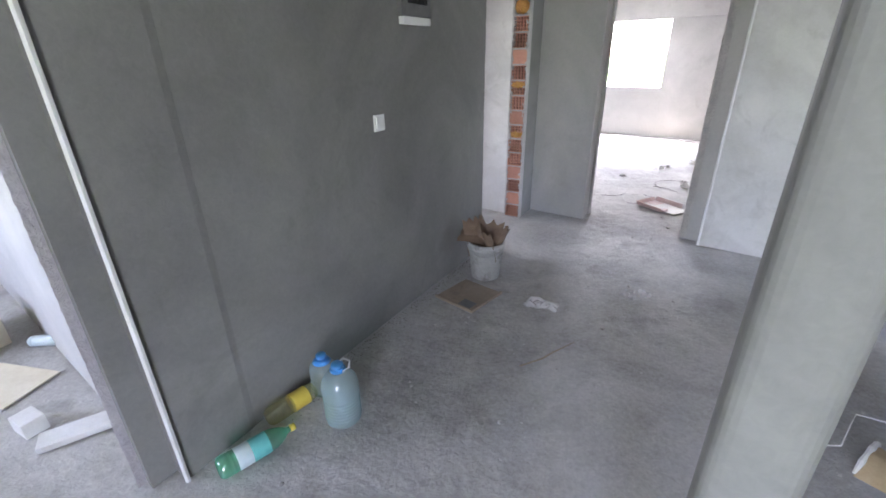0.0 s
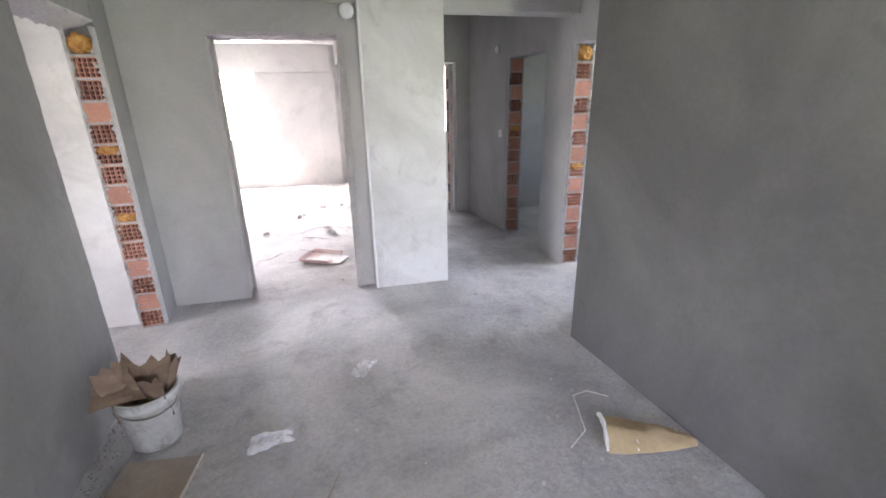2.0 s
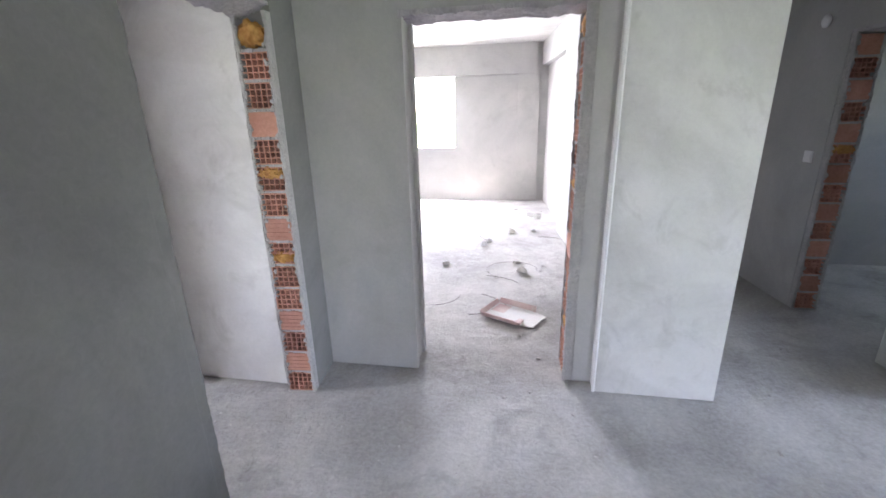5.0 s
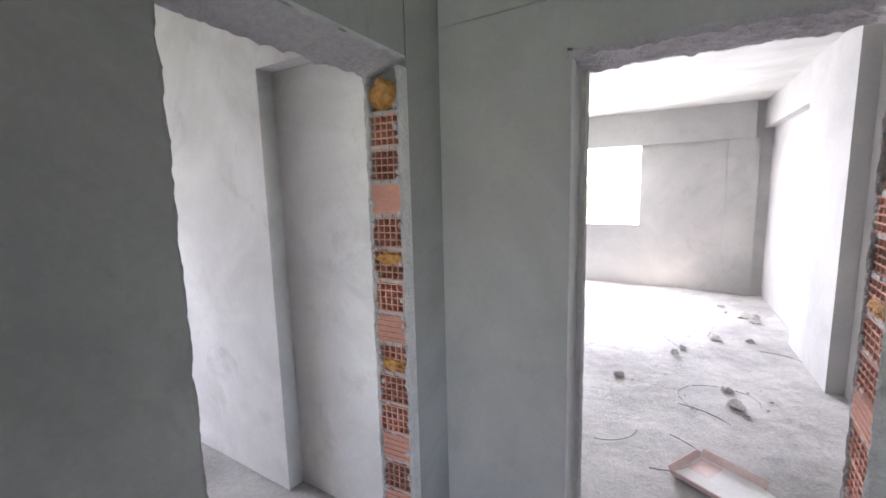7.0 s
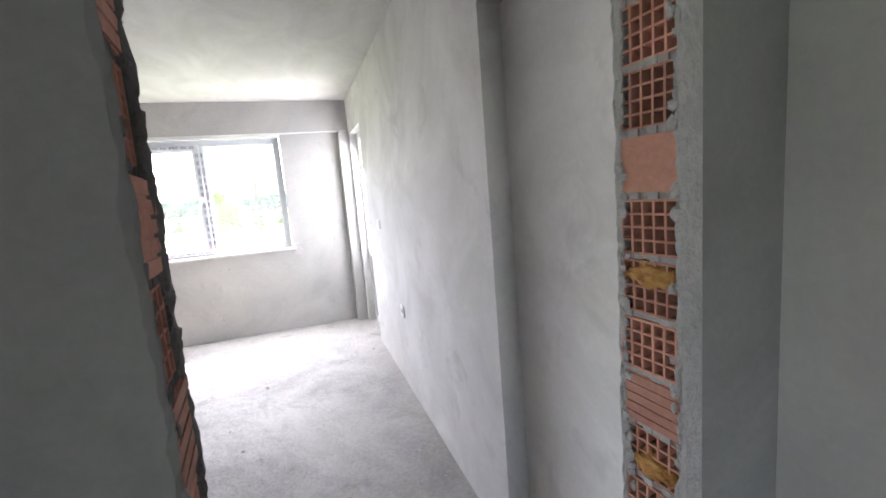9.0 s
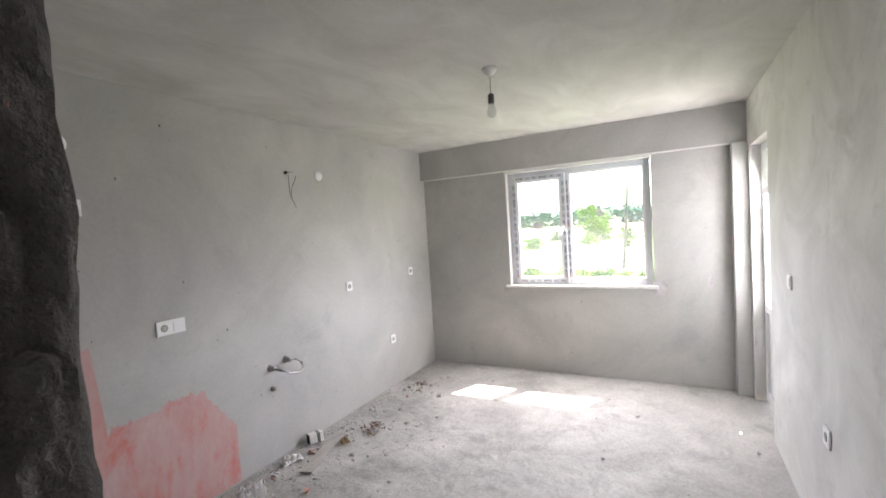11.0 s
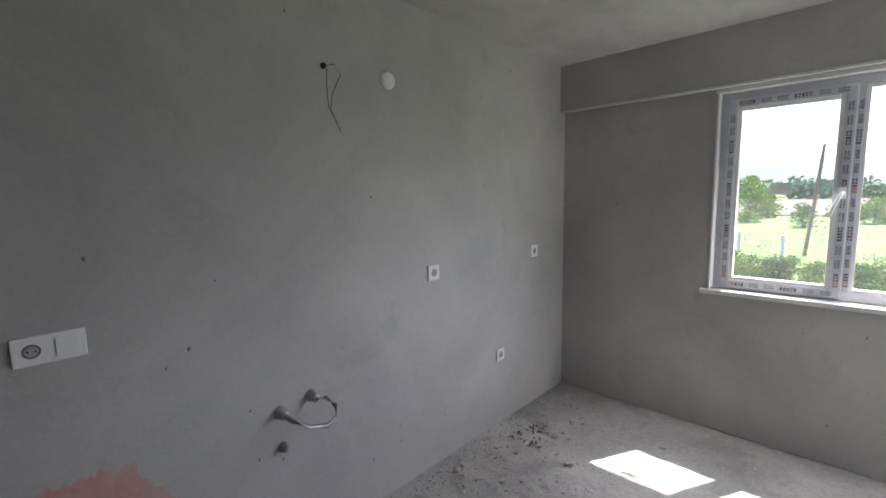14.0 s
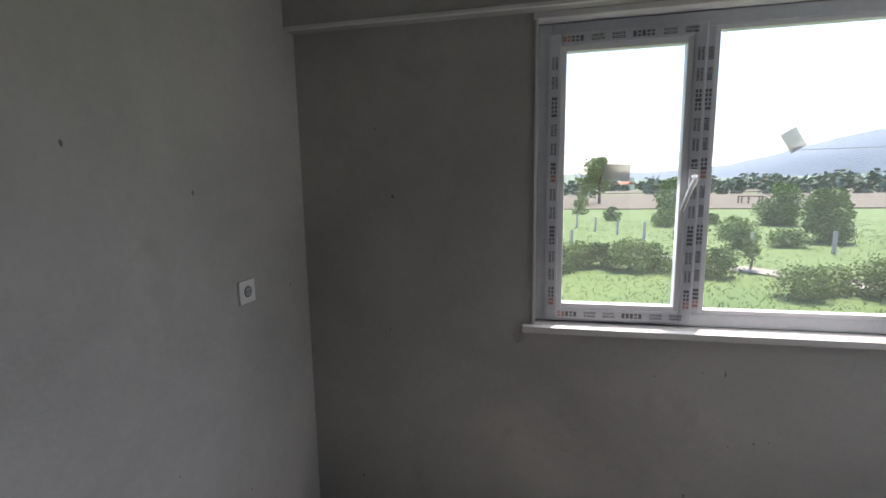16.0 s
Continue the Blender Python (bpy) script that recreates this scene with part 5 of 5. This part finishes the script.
# fence posts with wire
fence = thing("wire_fence", "row of grey concrete fence posts with wire", "fence")
posts = [(-25.9 - 0.75 * k, 1.85 - 1.7 * k) for k in range(-1, 5)] + [(-30.1 - 2.4 * k, 7.9 - 0.95 * k) for k in range(0, 5)] + [(-25.3, 14.2), (-24.2, 10.6)]
for x, y in posts:
    z = ground_z(x, y)
    part("post", boxes((x - 0.06, x + 0.06, y - 0.06, y + 0.06, z - 0.2, z + 0.95), bevel=0.012), CONCRETE, fence)
for h_ in (0.45, 0.8):
    bm = bmesh.new()
    for a, b in zip(posts[:6], posts[1:6]):
        tube(bm, [(a[0], a[1], ground_z(*a) + h_), ((a[0] + b[0]) / 2, (a[1] + b[1]) / 2, ground_z(*a) + h_ - 0.04), (b[0], b[1], ground_z(*b) + h_)], 0.006, 4)
    part("wire", bm, METAL, fence)
# leaning utility pole and lines
pole = thing("utility_pole", "slim leaning wooden utility pole in the meadow", "pole")
bm = bmesh.new()
tube(bm, [(-27.5, 0.82, GZ - 0.2), (-27.5, 1.04, 1.15), (-27.5, 1.20, 3.50)], [0.08, 0.07, 0.055], 10)
part("shaft", bm, BARK, pole)
bm = bmesh.new()
tube(bm, [(-27.5, 1.2 + 2.4 * k, 3.44 + 0.012 * (k - 5) ** 2 - 0.30) for k in range(-4, 12)], 0.012, 4)
part("cable", bm, WIRE, pole, "thin power line")
# wooden frame on the meadow
tb = thing("wooden_frame", "bare wooden frame standing on the meadow", "frame", m=pose(-78, 34.5, ground_z(-78, 34.5), 0, 0, 30))
part("top_rail", boxes((-1.7, 1.7, -0.4, 0.4, 1.15, 1.3)), BARK, tb)
for x, y in ((-1.6, -0.35), (1.6, -0.35), (-1.6, 0.35), (1.6, 0.35), (0, -0.35)):
    part("leg", boxes((x - 0.08, x + 0.08, y - 0.08, y + 0.08, -0.1, 1.15)), BARK, tb)
# far tree lines
for k, (d_, hgt, n_) in enumerate(((170, 4.5, 60), (330, 9, 80), (600, 14, 90))):
    rr = random.Random(400 + k)
    blobs = []
    for i in range(n_):
        a = -0.55 + 1.5 * i / n_
        q = d_ * rr.uniform(0.93, 1.07)
        hh = hgt * rr.uniform(0.35, 1.0)
        if rr.random() < 0.25:
            continue
        blobs.append((-6 - q * math.cos(a), 2 + q * math.sin(a), GZ + hh * 0.5, hh * 0.62))
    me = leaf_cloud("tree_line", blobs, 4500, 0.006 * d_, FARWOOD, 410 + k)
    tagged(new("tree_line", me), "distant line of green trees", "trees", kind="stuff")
# far houses
for k, (d_, a, w_) in enumerate(((420, 0.44, 14), (430, 0.66, 18), (410, 0.20, 12), (440, 0.62, 10))):
    x, y = -6 - d_ * math.cos(a), 2 + d_ * math.sin(a)
    hs = thing("house", "far pale house with a red tiled roof", "house", "far houses", m=pose(x, y, GZ, 0, 0, 20 * k))
    part("wall", boxes((-w_ / 2, w_ / 2, -5, 5, 0, 5)), FACADE, hs)
    bm = bmesh.new()
    for s in (0,):
        v = [bm.verts.new(p) for p in ((-w_ / 2 - 0.5, -5.6, 5), (w_ / 2 + 0.5, -5.6, 5), (w_ / 2 + 0.5, 5.6, 5), (-w_ / 2 - 0.5, 5.6, 5), (-w_ / 2, 0, 7.6), (w_ / 2, 0, 7.6))]
        for f_ in ((0, 1, 5, 4), (2, 3, 4, 5), (0, 4, 3), (1, 2, 5), (0, 3, 2, 1)):
            bm.faces.new([v[i] for i in f_])
    part("roof", bm, ROOFTILE, hs)
    for q in (-0.3, 0.0, 0.3):
        part("window", boxes((q * w_ - 0.6, q * w_ + 0.6, -5.1, -5.0, 1.6, 3.4), ), GREYP, hs)
ap = thing("apartment_block", "far pale apartment building above the trees", "building", m=pose(-6 - 560 * math.cos(0.205), 2 + 560 * math.sin(0.205), GZ, 0, 0, 80))
part("wall", boxes((-7, 7, -5, 5, 0, 13)), FACADE, ap)
part("roof", boxes((-7.3, 7.3, -5.3, 5.3, 13, 13.6)), ROOFTILE, ap)
for f_ in range(4):
    for q in range(4):
        part("window", boxes((-5.6 + q * 3.2, -4.0 + q * 3.2, 5.0, 5.08, 1.5 + f_ * 3, 3.0 + f_ * 3)), GREYP, ap)
# hills
def ridge(name, d_, heights, mat, label):
    vs, fs = [], []
    n_ = 120
    for i in range(n_ + 1):
        a = -0.9 + 2.0 * i / n_
        hh = heights(a) * (1 + 0.06 * noise.noise((a * 30, 0, d_)) + 0.03 * noise.noise((a * 90, 1, d_)))
        for q, f_ in ((1.0, 0.0), (1.08, 0.55), (1.2, 1.0), (1.5, 0.0)):
            vs.append((-6 - d_ * q * math.cos(a), 2 + d_ * q * math.sin(a), GZ + hh * f_ * q))
        if i:
            for j in range(3):
                fs.append((4 * i - 4 + j, 4 * i + j, 4 * i + j + 1, 4 * i - 3 + j))
    me = bpy.data.meshes.new(name)
    me.from_pydata(vs, [], fs)
    me.materials.append(mat)
    for f_ in me.polygons:
        f_.use_smooth = True
    tagged(new(name, me), label, "hill", kind="structure")


ridge("backdrop_1", 2000, lambda a: 62 + 110 * math.exp(-((a - 0.60) / 0.17) ** 2) + 40 * math.exp(-((a - 0.95) / 0.2) ** 2), HILL, "wooded hills on the horizon, haze painted in as blue")
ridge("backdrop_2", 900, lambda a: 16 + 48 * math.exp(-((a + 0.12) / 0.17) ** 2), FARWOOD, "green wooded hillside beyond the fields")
